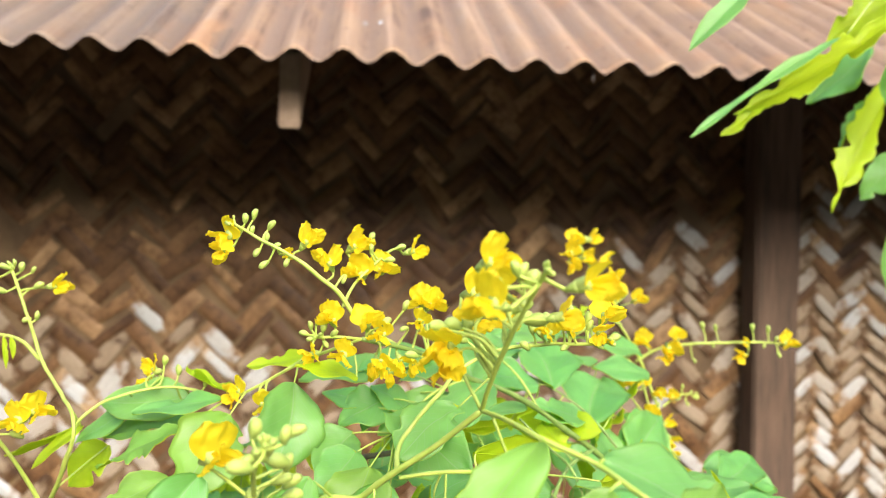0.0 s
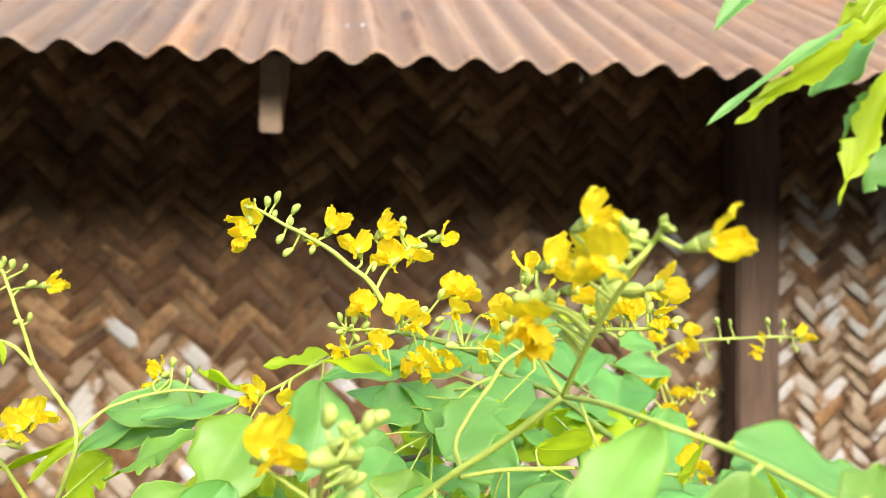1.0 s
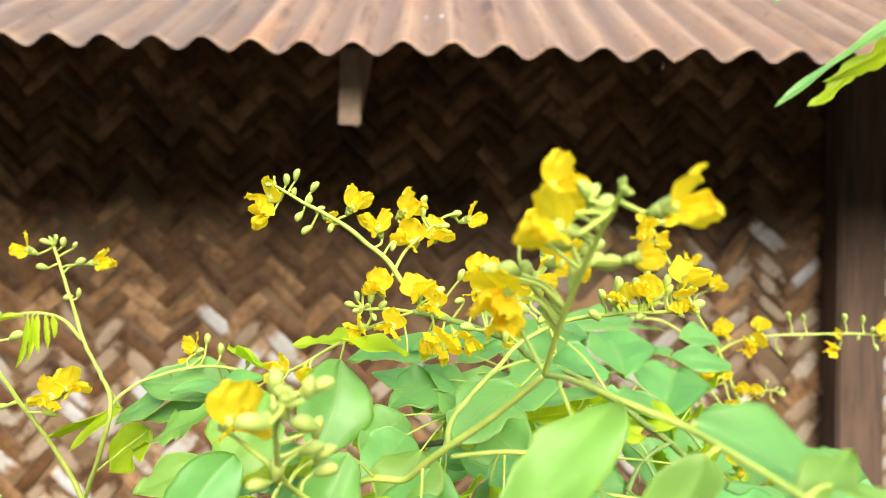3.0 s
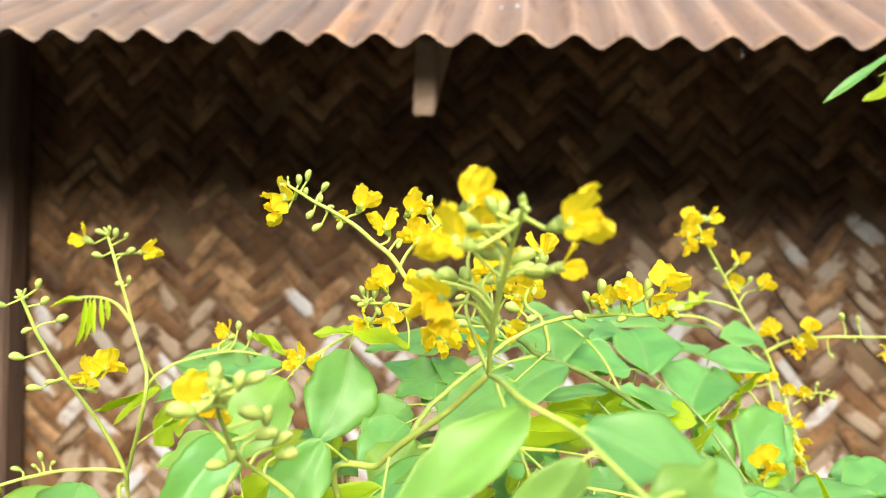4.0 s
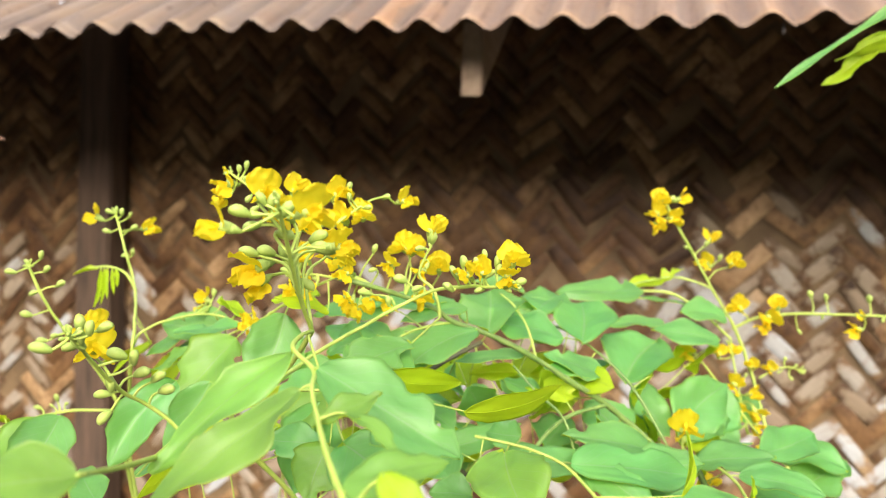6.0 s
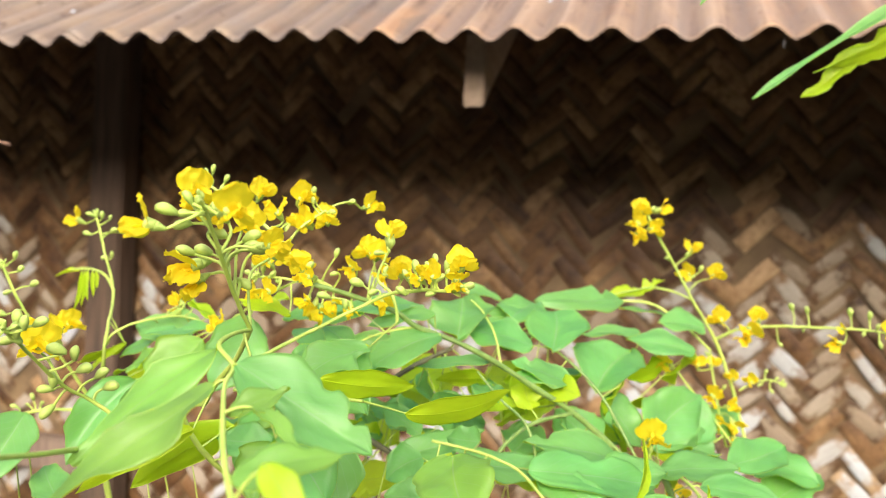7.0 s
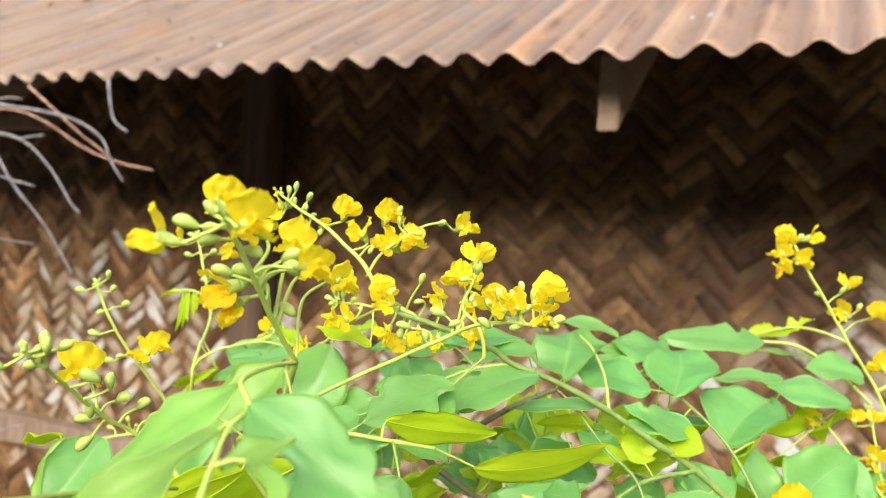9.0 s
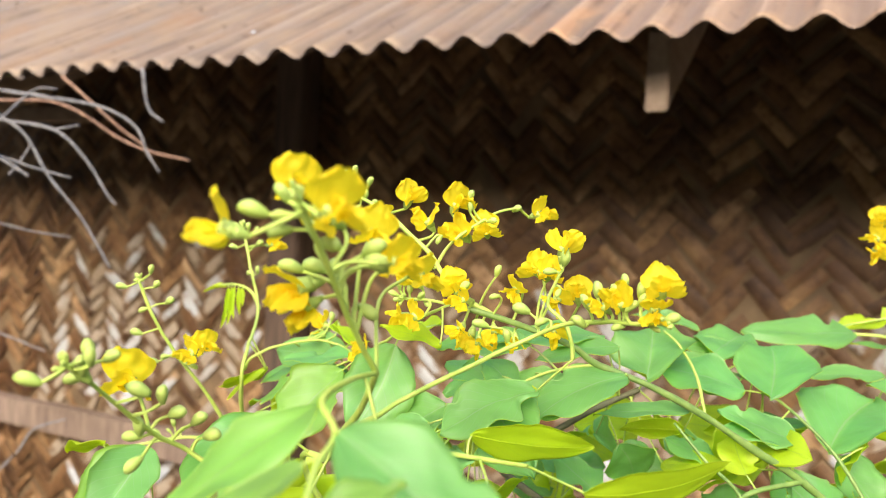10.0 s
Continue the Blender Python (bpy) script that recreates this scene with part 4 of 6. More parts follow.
s.flower((0.0394, 0.63, 1.6616), (-0.1, -0.87, -0.48), (0.93, 0.06, 0.38), 1.12)
s.flower((0.0823, 0.6488, 1.6547), (0.6, -0.44, 0.67), (-0.18, -0.14, 0.98), 1.12)
s.flower((0.0792, 0.647, 1.6338), (-0.78, -0.63, -0.01), (0.24, -0.05, 0.98), 1.23)
s.flower((0.1018, 0.6467, 1.6349), (0.47, -0.87, 0.17), (-0.01, -0.1, 1.01), 1.23)
s.bud((0.0634, 0.6412, 1.6435), (-0.9, -0.42, 0.15), 0.8)
s.bud((0.0908, 0.6465, 1.6367), (0.49, -0.09, 0.87), 0.8)
s.bud((0.0795, 0.6478, 1.6477), (0.63, -0.07, 0.78), 0.8)
s.bud((0.0496, 0.6332, 1.6834), (0.85, -0.03, 0.53), 0.8)
s.tuft(8, 0.38, 18)
s = Spray("raceme", 0.0012, 0.0008, (0.1038, 0.6538, 1.5774), (0.1233, 0.6518, 1.5888), (0.1447, 0.6477, 1.5935), (0.1784, 0.6423, 1.596), (0.2069, 0.6374, 1.5974), (0.2285, 0.6342, 1.597), material=STEM_YOUNG, label="slender stalk with yellow pea flowers and pale buds", kinks=0.0005)
s.flower((0.2318, 0.6308, 1.6004), (0.33, -0.93, 0.17), (-0.04, -0.14, 1), 1.29)
s.flower((0.1939, 0.6397, 1.5861), (-0.87, -0.37, -0.32), (0.3, -0.18, 0.95), 1.12)
s.flower((0.1976, 0.6393, 1.5975), (-0.93, -0.36, -0.02), (0.3, -0.18, 0.95), 0.67)
s.flower((0.1063, 0.6436, 1.5985), (-0.52, -0.84, 0.15), (-0.04, -0.14, 1), 1.34)
s.flower((0.1319, 0.6409, 1.5893), (-0.27, -0.79, -0.56), (0.91, -0.24, 0.36), 1.46)
s.flower((0.1355, 0.6406, 1.6031), (-0.09, -0.7, 0.71), (-0.21, -0.13, 0.98), 1.12)
s.flower((0.1261, 0.6415, 1.5842), (-0.81, -0.51, -0.29), (0.46, -0.2, 0.88), 1.01)
s.bud((0.2022, 0.6389, 1.61), (-0.37, -0.19, 0.91), 0.88)
s.bud((0.216, 0.6375, 1.6088), (-0.21, -0.21, 0.95), 0.88)
s.bud((0.2134, 0.6377, 1.5944), (-0.33, -0.2, -0.92), 0.64)
s.bud((0.2237, 0.6316, 1.5874), (0.17, -0.25, -0.95), 0.8)
s.bud((0.161, 0.6481, 1.6101), (-0.53, -0.18, 0.83), 0.88)
s.bud((0.1724, 0.6469, 1.6088), (-0.37, -0.19, 0.91), 0.8)
s.bud((0.1713, 0.647, 1.5929), (-0.17, -0.22, -0.96), 0.56)
s.bud((0.1548, 0.6486, 1.5795), (0.48, -0.28, -0.83), 0.64)
s.bud((0.222, 0.6318, 1.6012), (0.44, -0.28, 0.85), 0.64)
s.tuft(6, 0.38, 19)
s = Spray("raceme", 0.001, 0.0007, (0.1154, 0.6168, 1.4997), (0.1086, 0.6167, 1.526), (0.1043, 0.6221, 1.547), (0.0998, 0.6274, 1.5683), material=STEM_YOUNG, label="slender stalk with yellow pea flowers and pale buds", kinks=0.0005)
s.flower((0.0913, 0.6253, 1.5635), (-0.38, -0.5, 0.78), (0.48, -0.01, 0.89), 1.01)
s.flower((0.1022, 0.6276, 1.5639), (0.48, -0.46, 0.74), (-0.01, -0.1, 1.01), 0.9)
s.flower((0.1027, 0.6111, 1.5401), (-0.37, -0.91, -0.18), (0.48, -0.01, 0.89), 1.23)
s.flower((0.1169, 0.6087, 1.5351), (0.84, -0.55, 0.06), (0.32, -0.04, 0.96), 1.01)
s.flower((0.109, 0.6063, 1.5204), (-0.36, -0.71, -0.61), (0.62, 0.02, 0.79), 1.12)
s.flower((0.1211, 0.6087, 1.5178), (0.13, -0.48, -0.87), (1.01, 0.06, 0.04), 1.12)
s.flower((0.1224, 0.6084, 1.507), (0.13, -0.48, -0.87), (1.01, 0.06, 0.04), 0.9)
s.flower((0.1181, 0.6304, 1.5532), (-0.58, -0.7, 0.41), (0.48, -0.01, 0.89), 0.9)
s.flower((0.1271, 0.5984, 1.4935), (-0.17, -0.79, -0.59), (0.75, 0.04, 0.68), 1.01)
s.flower((0.0638, 0.5789, 1.5682), (-0.49, -0.84, -0.23), (-0.01, -0.1, 1.01), 1.12)
s.flower((0.07, 0.4943, 1.4919), (-0.47, -0.8, 0.37), (0.48, -0.01, 0.89), 0.78)
s.flower((0.078, 0.5063, 1.4937), (0.46, -0.59, 0.66), (-0.01, -0.1, 1.01), 0.78)
s.bud((0.101, 0.6103, 1.5312), (-0.88, -0.43, -0.19), 0.64)
s.bud((0.0985, 0.604, 1.5192), (-0.83, -0.43, -0.35), 0.56)
s.bud((0.103, 0.6046, 1.5128), (-0.9, -0.43, -0.02), 0.56)
s.bud((0.112, 0.6185, 1.546), (0.49, -0.09, 0.87), 0.56)
s.tuft(8, 0.38, 20)
s = Spray("raceme", 0.0008, 0.0005, (0.1252, 0.6414, 1.5403), (0.1365, 0.6462, 1.5471), (0.1484, 0.6518, 1.5493), (0.1574, 0.6536, 1.5473), material=STEM_YOUNG, label="slender stalk with yellow pea flowers and pale buds", kinks=0.0005)
s.flower((0.1337, 0.6437, 1.5497), (-0.64, -0.72, 0.28), (0.48, -0.01, 0.89), 0.9)
s.bud((0.1458, 0.6517, 1.5561), (0.17, -0.15, 0.97), 0.56)
s.bud((0.1598, 0.654, 1.5451), (0.96, -0.05, -0.29), 0.64)
s.bud((0.151, 0.6519, 1.5402), (0.56, -0.16, -0.81), 0.56)
s.bud((0.1418, 0.6502, 1.5445), (-0.83, -0.43, -0.35), 0.56)
s.bud((0.1551, 0.6533, 1.5505), (0.85, -0.03, 0.53), 0.48)
s.tuft(9, 0.38, 21)
s = Spray("raceme", 0.0008, 0.0006, (0.0589, 0.4721, 1.5011), (0.0566, 0.4723, 1.515), (0.0553, 0.4727, 1.5272), material=STEM_YOUNG, label="slender stalk with yellow pea flowers and pale buds", kinks=0.0005)
s.flower((0.0562, 0.4734, 1.5378), (0.19, -0.94, 0.28), (-0.18, -0.14, 0.98), 1.68)
s.bud((0.0549, 0.4727, 1.5283), (0, -0.19, 0.98), 0.88)
s = Spray("branch", 0.0013, 0.001, (0.0083, 0.4569, 1.55), (-0.0151, 0.4283, 1.5463), (-0.03, 0.4041, 1.5334), (-0.0401, 0.3804, 1.5117), material=STEM, label="", kinks=0)
s = Spray("branch", 0.001, 0.0008, (0.0477, 0.4708, 1.5217), (0.0236, 0.488, 1.5551), (0.0016, 0.4947, 1.5745), (-0.0248, 0.5103, 1.5875), (-0.0487, 0.5259, 1.5899), material=STEM, label="", kinks=0)
s = Spray("branch", 0.0009, 0.0007, (-0.0046, 0.4086, 1.5185), (-0.0152, 0.4181, 1.5471), (-0.0317, 0.4155, 1.5627), (-0.0469, 0.4182, 1.5773), material=STEM, label="", kinks=0)
s = Spray("branch", 0.0008, 0.0006, (-0.0345, 0.4262, 1.5818), (-0.0427, 0.4457, 1.5969), (-0.0548, 0.4642, 1.6081), (-0.0648, 0.4727, 1.614), material=STEM_YOUNG, label="", kinks=0)
s = Spray("branch", 0.0008, 0.0006, (-0.0792, 0.3955, 1.6038), (-0.0961, 0.3836, 1.6002), (-0.1087, 0.3704, 1.5936), (-0.1205, 0.3571, 1.583), material=STEM_YOUNG, label="", kinks=0)
s = Spray("branch", 0.0011, 0.0009, (0.1006, 0.6328, 1.572), (0.0783, 0.6343, 1.591), (0.0536, 0.6351, 1.6056), (0.0269, 0.6347, 1.6065), (0.0044, 0.6298, 1.6034), material=STEM_YOUNG, label="", kinks=0)
s = Spray("branch", 0.0009, 0.0007, (0.0848, 0.6419, 1.6113), (0.0672, 0.6436, 1.6172), (0.0495, 0.6451, 1.6185), (0.0273, 0.6453, 1.6127), material=STEM_YOUNG, label="", kinks=0)
s = Spray("branch", 0.0009, 0.0007, (0.1181, 0.5871, 1.5079), (0.0876, 0.5826, 1.5446), (0.0615, 0.5787, 1.5732), (0.032, 0.5734, 1.5889), material=STEM_YOUNG, label="", kinks=0)
s = Spray("branch", 0.0009, 0.0008, (0.0067, 0.34, 1.531), (-0.0091, 0.3576, 1.5388), (-0.0232, 0.36, 1.5438), (-0.0375, 0.3623, 1.5461), (-0.0574, 0.3583, 1.5497), material=STEM_YOUNG, label="", kinks=0)
s = Spray("branch", 0.0009, 0.0008, (0.0843, 0.3965, 1.5196), (0.0812, 0.4164, 1.5217), (0.0744, 0.4355, 1.5229), (0.0684, 0.4546, 1.5198), material=STEM_YOUNG, label="", kinks=0)
s = Spray("branch", 0.0009, 0.0008, (-0.0741, 0.2952, 1.5816), (-0.0912, 0.2815, 1.5852), (-0.1063, 0.2734, 1.5874), (-0.1231, 0.2648, 1.5879), material=STEM_YOUNG, label="", kinks=0)
s = Spray("branch", 0.002, 0.0015, (-0.02, 0.5, 1.3), (-0.03, 0.47, 1.45), (-0.1384, 0.4193, 1.5433), (-0.1154, 0.4311, 1.5564), (-0.0926, 0.4429, 1.5725), (-0.0743, 0.4635, 1.5822), material=BARK, label="", kinks=0)
s = Spray("branch", 0.0016, 0.0008, (0.24, 0.46, 0.4), (0.5, 0.52, 1.35), (0.56, 0.6, 1.8), (0.3159, 0.5828, 1.9412), (0.2737, 0.5769, 1.8908), (0.2414, 0.57, 1.851), material=STEM_YOUNG, label="", kinks=0)
for s in Spray.every:
    s.done()

# ---- leaves of the shrub ----
leaf((-0.3568, 0.4615, 1.615), (-0.3622, 0.46, 1.5856), 0.0038, (0.42, -0.84, 0.23), 0.4, 0.1, seed=36, yellowish=True)
leaf((-0.3507, 0.4604, 1.6161), (-0.3482, 0.4572, 1.5943), 0.0036, (0.42, -0.84, 0.23), 0.4, 0.1, seed=37, yellowish=True)
leaf((-0.3403, 0.4558, 1.6161), (-0.338, 0.4538, 1.6038), 0.0034, (0.42, -0.84, 0.23), 0.4, 0.1, seed=38, yellowish=True)
leaf((-0.3601, 0.463, 1.6152), (-0.3814, 0.4629, 1.6109), 0.0066, (0.11, -0.27, 0.91), 0.4, 0.1, seed=39, yellowish=True)
leaf((-0.3540, 0.4612, 1.6158), (-0.3560, 0.4590, 1.5885), 0.0034, (0.42, -0.84, 0.23), 0.4, 0.2, seed=225, yellowish=True)
leaf((-0.3455, 0.4585, 1.6162), (-0.3425, 0.4560, 1.5975), 0.0032, (0.42, -0.84, 0.23), 0.4, 0.2, seed=226, yellowish=True)
leaf((-0.0351, 0.3122, 1.5567), (-0.019, 0.2739, 1.5434), 0.0381, (0.04, -0.78, 0.64), 0.15, 0.1, seed=40, lime=True)
leaf((-0.1002, 0.1017, 1.605), (-0.1209, 0.082, 1.6049), 0.0210, (0.16, -0.43, 0.83), 0.1, 0.12, seed=41, lime=True)
leaf((-0.1328, 0.331, 1.574), (-0.1457, 0.3122, 1.5516), 0.0299, (-0.29, -0.77, 0.6), 0.15, 0.1, seed=42, lime=True)
leaf((-0.2971, 0.3324, 1.5416), (-0.2949, 0.2964, 1.509), 0.0336, (0.43, -0.69, 0.65), 0.2, 0.08, seed=43, lime=True)
leaf((-0.1848, 0.2498, 1.5483), (-0.1681, 0.2744, 1.5611), 0.0167, (-0.17, -0.3, 0.91), 0.1, 0.05, seed=44, bites=1)
leaf((-0.1053, 0.2724, 1.564), (-0.108, 0.2554, 1.5447), 0.0241, (0.34, -0.72, 0.45), 0.1, 0.1, seed=45, bites=2, lime=True)
leaf((-0.323, 0.333, 1.5397), (-0.3544, 0.3363, 1.5313), 0.0187, (-0.1, 0.33, 0.88), 0.1, 0.05, seed=46, yellowish=True)
leaf((-0.1095, 0.2772, 1.5755), (-0.0889, 0.282, 1.5846), 0.0143, (0.04, -0.35, 0.92), 0.1, 0.05, seed=47, bites=2)
leaf((-0.1704, 0.3684, 1.6059), (-0.1789, 0.344, 1.5656), 0.0338, (0.43, -0.7, 0.55), 0.15, 0.05, seed=48)
leaf((-0.2084, 0.3905, 1.5931), (-0.2544, 0.3908, 1.5874), 0.0183, (0.04, -0.35, 0.92), 0.1, 0.05, seed=49)
leaf((-0.1666, 0.4099, 1.6125), (-0.1993, 0.4132, 1.6047), 0.0175, (-0.05, -0.29, 0.9), 0.2, -0.1, seed=50, bites=2, yellowish=True)
leaf((-0.2296, 0.4163, 1.5895), (-0.2761, 0.411, 1.5885), 0.0281, (0.01, -0.7, 0.7), 0.1, 0.1, seed=51)
leaf((-0.234, 0.4268, 1.5771), (-0.2777, 0.4211, 1.5674), 0.0187, (-0.07, -0.49, 0.8), 0.1, 0.1, seed=52, bites=1)
leaf((-0.2276, 0.3608, 1.5612), (-0.2561, 0.3485, 1.5506), 0.0225, (0.02, -0.6, 0.8), 0.1, 0.1, seed=53, bites=1, lime=True)
leaf((-0.2219, 0.3753, 1.5823), (-0.2689, 0.38, 1.5624), 0.0250, (0.14, -0.41, 0.91), 0.1, 0.1, seed=54, bites=3, lime=True)
leaf((-0.2014, 0.3712, 1.5894), (-0.2216, 0.335, 1.5547), 0.0332, (0.21, -0.72, 0.71), 0.15, 0.05, seed=55, bites=2, lime=True)
leaf((-0.28, 0.4414, 1.5568), (-0.3032, 0.4437, 1.5331), 0.0258, (0.05, -0.75, 0.6), 0.1, 0.05, seed=56, bites=1, yellowish=True)
leaf((-0.2069, 0.3939, 1.5979), (-0.2317, 0.4065, 1.6034), 0.0210, (0.01, 0.3, 0.9), 0.2, -0.2, seed=57, bites=1, yellowish=True)
leaf((-0.2894, 0.4223, 1.5727), (-0.3301, 0.4264, 1.5533), 0.0130, (-0.01, -0.3, -0.9), 0.2, 0.05, seed=58, bites=1, yellowish=True)
leaf((-0.1184, 0.4151, 1.6059), (-0.1716, 0.4104, 1.6025), 0.0193, (-0.08, -0.64, 0.75), 0.1, 0.1, seed=59)
leaf((-0.1224, 0.3853, 1.5948), (-0.1488, 0.3779, 1.5837), 0.0247, (-0.09, -0.69, 0.7), 0.1, 0.1, seed=60)
leaf((-0.0875, 0.3918, 1.5958), (-0.1287, 0.3759, 1.5802), 0.0265, (-0.09, -0.69, 0.7), 0.1, 0.1, seed=61)
leaf((-0.1409, 0.3671, 1.5813), (-0.1582, 0.3487, 1.5669), 0.0260, (-0.09, -0.69, 0.7), 0.1, 0.1, seed=62)
leaf((-0.0896, 0.4469, 1.6107), (-0.139, 0.4057, 1.6077), 0.0245, (0.04, -0.35, 0.92), 0.1, 0.05, seed=63)
leaf((-0.0685, 0.4553, 1.5897), (-0.0748, 0.4911, 1.6155), 0.0458, (0.01, -0.67, 0.73), 0.25, 0.1, seed=64)
leaf((-0.0108, 0.4874, 1.5823), (-0.0151, 0.5339, 1.6079), 0.0442, (0.1, -0.6, 0.78), 0.25, 0.1, seed=65)
leaf((0.018, 0.5023, 1.5563), (0.0397, 0.544, 1.5819), 0.0504, (-0.08, -0.69, 0.73), 0.3, 0.1, seed=66)
leaf((-0.0313, 0.5086, 1.5807), (-0.0632, 0.4825, 1.6001), 0.0303, (0.09, -0.55, 0.83), 0.15, 0.1, seed=67)
leaf((-0.041, 0.4249, 1.5826), (-0.0824, 0.4059, 1.5809), 0.0137, (0.04, -0.35, 0.92), 0.1, 0.1, seed=68)
leaf((0.0028, 0.4637, 1.565), (-0.0316, 0.4468, 1.5733), 0.0180, (0.04, -0.35, 0.92), 0.1, 0.1, seed=69)
leaf((0.0406, 0.439, 1.5278), (-0.0135, 0.4082, 1.546), 0.0306, (0.16, -0.43, 0.88), 0.15, 0.15, seed=70)
leaf((-0.0087, 0.3779, 1.5346), (0.0627, 0.413, 1.5297), 0.0317, (0.09, -0.55, 0.83), 0.12, 0.15, seed=71)
leaf((0.0736, 0.4658, 1.518), (0.0981, 0.4818, 1.5298), 0.0180, (0.04, 0.16, 0.9), 0.3, 0.1, seed=72)
leaf((0.1145, 0.5355, 1.515), (0.1666, 0.5255, 1.5068), 0.0379, (0.06, -0.45, 0.87), 0.15, 0.1, seed=73)
leaf((0.0833, 0.4271, 1.5223), (0.1278, 0.416, 1.5222), 0.0231, (0.06, -0.45, 0.87), 0.15, 0.1, seed=74)
leaf((0.0480, 0.3548, 1.5308), (0.0545, 0.378, 1.5581), 0.0088, (0.93, -0.1, 0.25), 0.3, 0.2, seed=75, bites=1, yellowish=True)
leaf((0.0830, 0.372, 1.5258), (0.0850, 0.3832, 1.5367), 0.0066, (0.95, -0.2, 0.25), 0.3, 0.1, seed=76, yellowish=True)
leaf((0.0544, 0.513, 1.5198), (0.092, 0.5533, 1.5518), 0.0428, (0.37, -0.83, 0.35), 0.1, 0.1, seed=77)
leaf((0.0241, 0.5186, 1.5507), (0.0518, 0.5125, 1.5197), 0.0306, (0.31, -0.62, 0.64), 0.1, 0.1, seed=78)
leaf((0.0859, 0.3967, 1.5162), (0.0368, 0.3664, 1.525), 0.0230, (0.04, -0.35, 0.92), 0.1, 0.15, seed=79)
leaf((-0.0041, 0.389, 1.5326), (0.0385, 0.3664, 1.5181), 0.0262, (0.11, -0.65, 0.74), 0.1, 0.1, seed=80)
leaf((0.0291, 0.6352, 1.6075), (-0.0367, 0.5909, 1.61), 0.0310, (0.06, -0.60, 0.80), 0.1, 0.1, seed=81, bites=1)
leaf((0.0183, 0.6432, 1.6086), (0.0627, 0.6532, 1.6233), 0.0210, (0.02, -0.55, 0.80), 0.3, -0.1, seed=82, bites=3, yellowish=True)
leaf((0.0263, 0.6342, 1.6005), (0.0669, 0.663, 1.598), 0.0085, (0.02, -0.25, 0.91), 0.1, 0.1, seed=83)
leaf((0.094, 0.6171, 1.5908), (0.0588, 0.5999, 1.5969), 0.0298, (0.09, -0.55, 0.83), 0.15, 0.1, seed=84)
leaf((0.0452, 0.5761, 1.5886), (0.0024, 0.5672, 1.5879), 0.0189, (0.04, -0.35, 0.92), 0.1, 0.1, seed=85)
leaf((0.0855, 0.5687, 1.5796), (0.0360, 0.5530, 1.5880), 0.0268, (0.06, -0.55, 0.80), 0.1, 0.1, seed=86)
leaf((-0.0446, 0.5169, 1.5972), (-0.0308, 0.5614, 1.6098), 0.0366, (0.09, -0.55, 0.83), 0.1, 0.1, seed=87)
leaf((-0.0292, 0.4563, 1.5505), (-0.0572, 0.4511, 1.5635), 0.0210, (0.04, -0.35, 0.92), 0.1, 0.1, seed=88)
leaf((-0.1137, 0.3793, 1.5888), (-0.132, 0.3865, 1.6023), 0.0187, (0.06, -0.45, 0.92), 0.1, 0.1, seed=89)
leaf((-0.1023, 0.3711, 1.5818), (-0.0776, 0.3871, 1.5932), 0.0183, (0.06, -0.45, 0.92), 0.1, 0.1, seed=90)
leaf((-0.1211, 0.3367, 1.5867), (-0.1138, 0.3592, 1.595), 0.0172, (0.06, -0.45, 0.92), 0.1, 0.1, seed=91)
leaf((-0.139, 0.3547, 1.6103), (-0.1682, 0.349, 1.6181), 0.0147, (0.04, -0.35, 0.92), 0.1, 0.1, seed=92, yellowish=True)
leaf((-0.0165, 0.5112, 1.5705), (-0.0465, 0.5142, 1.552), 0.0272, (0.16, -0.62, -0.77), 0.1, 0.1, seed=93, yellowish=True)
leaf((-0.0272, 0.5182, 1.5527), (0.0108, 0.5266, 1.5619), 0.0275, (0.14, -0.52, -0.77), 0.1, 0.1, seed=94, yellowish=True)
leaf((0.0623, 0.578, 1.5564), (0.088, 0.5944, 1.5725), 0.0339, (0.14, -0.52, -0.77), 0.1, 0.1, seed=95, yellowish=True)
leaf((0.0416, 0.5624, 1.5368), (0.0709, 0.5794, 1.5483), 0.0292, (0.14, -0.52, -0.77), 0.1, 0.1, seed=96, yellowish=True)
leaf((-0.0224, 0.4779, 1.5462), (-0.0388, 0.4535, 1.5361), 0.0215, (0.14, -0.52, -0.77), 0.1, 0.1, seed=97, yellowish=True)
leaf((0.0764, 0.5476, 1.5065), (0.1012, 0.5638, 1.5208), 0.0323, (0.17, -0.87, 0.35), 0.1, 0.1, seed=98)
leaf((-0.045, 0.4936, 1.5447), (-0.0717, 0.489, 1.5626), 0.0265, (0.14, -0.52, -0.77), 0.1, 0.1, seed=99, yellowish=True)
leaf((-0.1244, 0.3541, 1.5417), (-0.1028, 0.3795, 1.5491), 0.0211, (0.15, -0.62, -0.67), 0.1, 0.1, seed=100, yellowish=True)
leaf((-0.0688, 0.3857, 1.5318), (-0.0894, 0.3807, 1.5187), 0.0247, (0.12, -0.66, 0.64), 0.1, 0.1, seed=101)
leaf((0.0217, 0.4857, 1.5186), (-0.0078, 0.5012, 1.5422), 0.0334, (0.14, -0.76, 0.54), 0.1, 0.1, seed=102)
leaf((-0.1465, 0.3484, 1.5203), (-0.1714, 0.3641, 1.5282), 0.0241, (0.15, -0.62, -0.67), 0.1, 0.1, seed=103, yellowish=True)
leaf((-0.055, 0.3471, 1.5217), (-0.0771, 0.3426, 1.5238), 0.0224, (0.09, -0.55, 0.83), 0.1, 0.1, seed=104)
leaf((-0.0356, 0.3831, 1.545), (-0.0573, 0.3887, 1.5446), 0.0183, (0.14, -0.76, 0.54), 0.1, 0.1, seed=105)
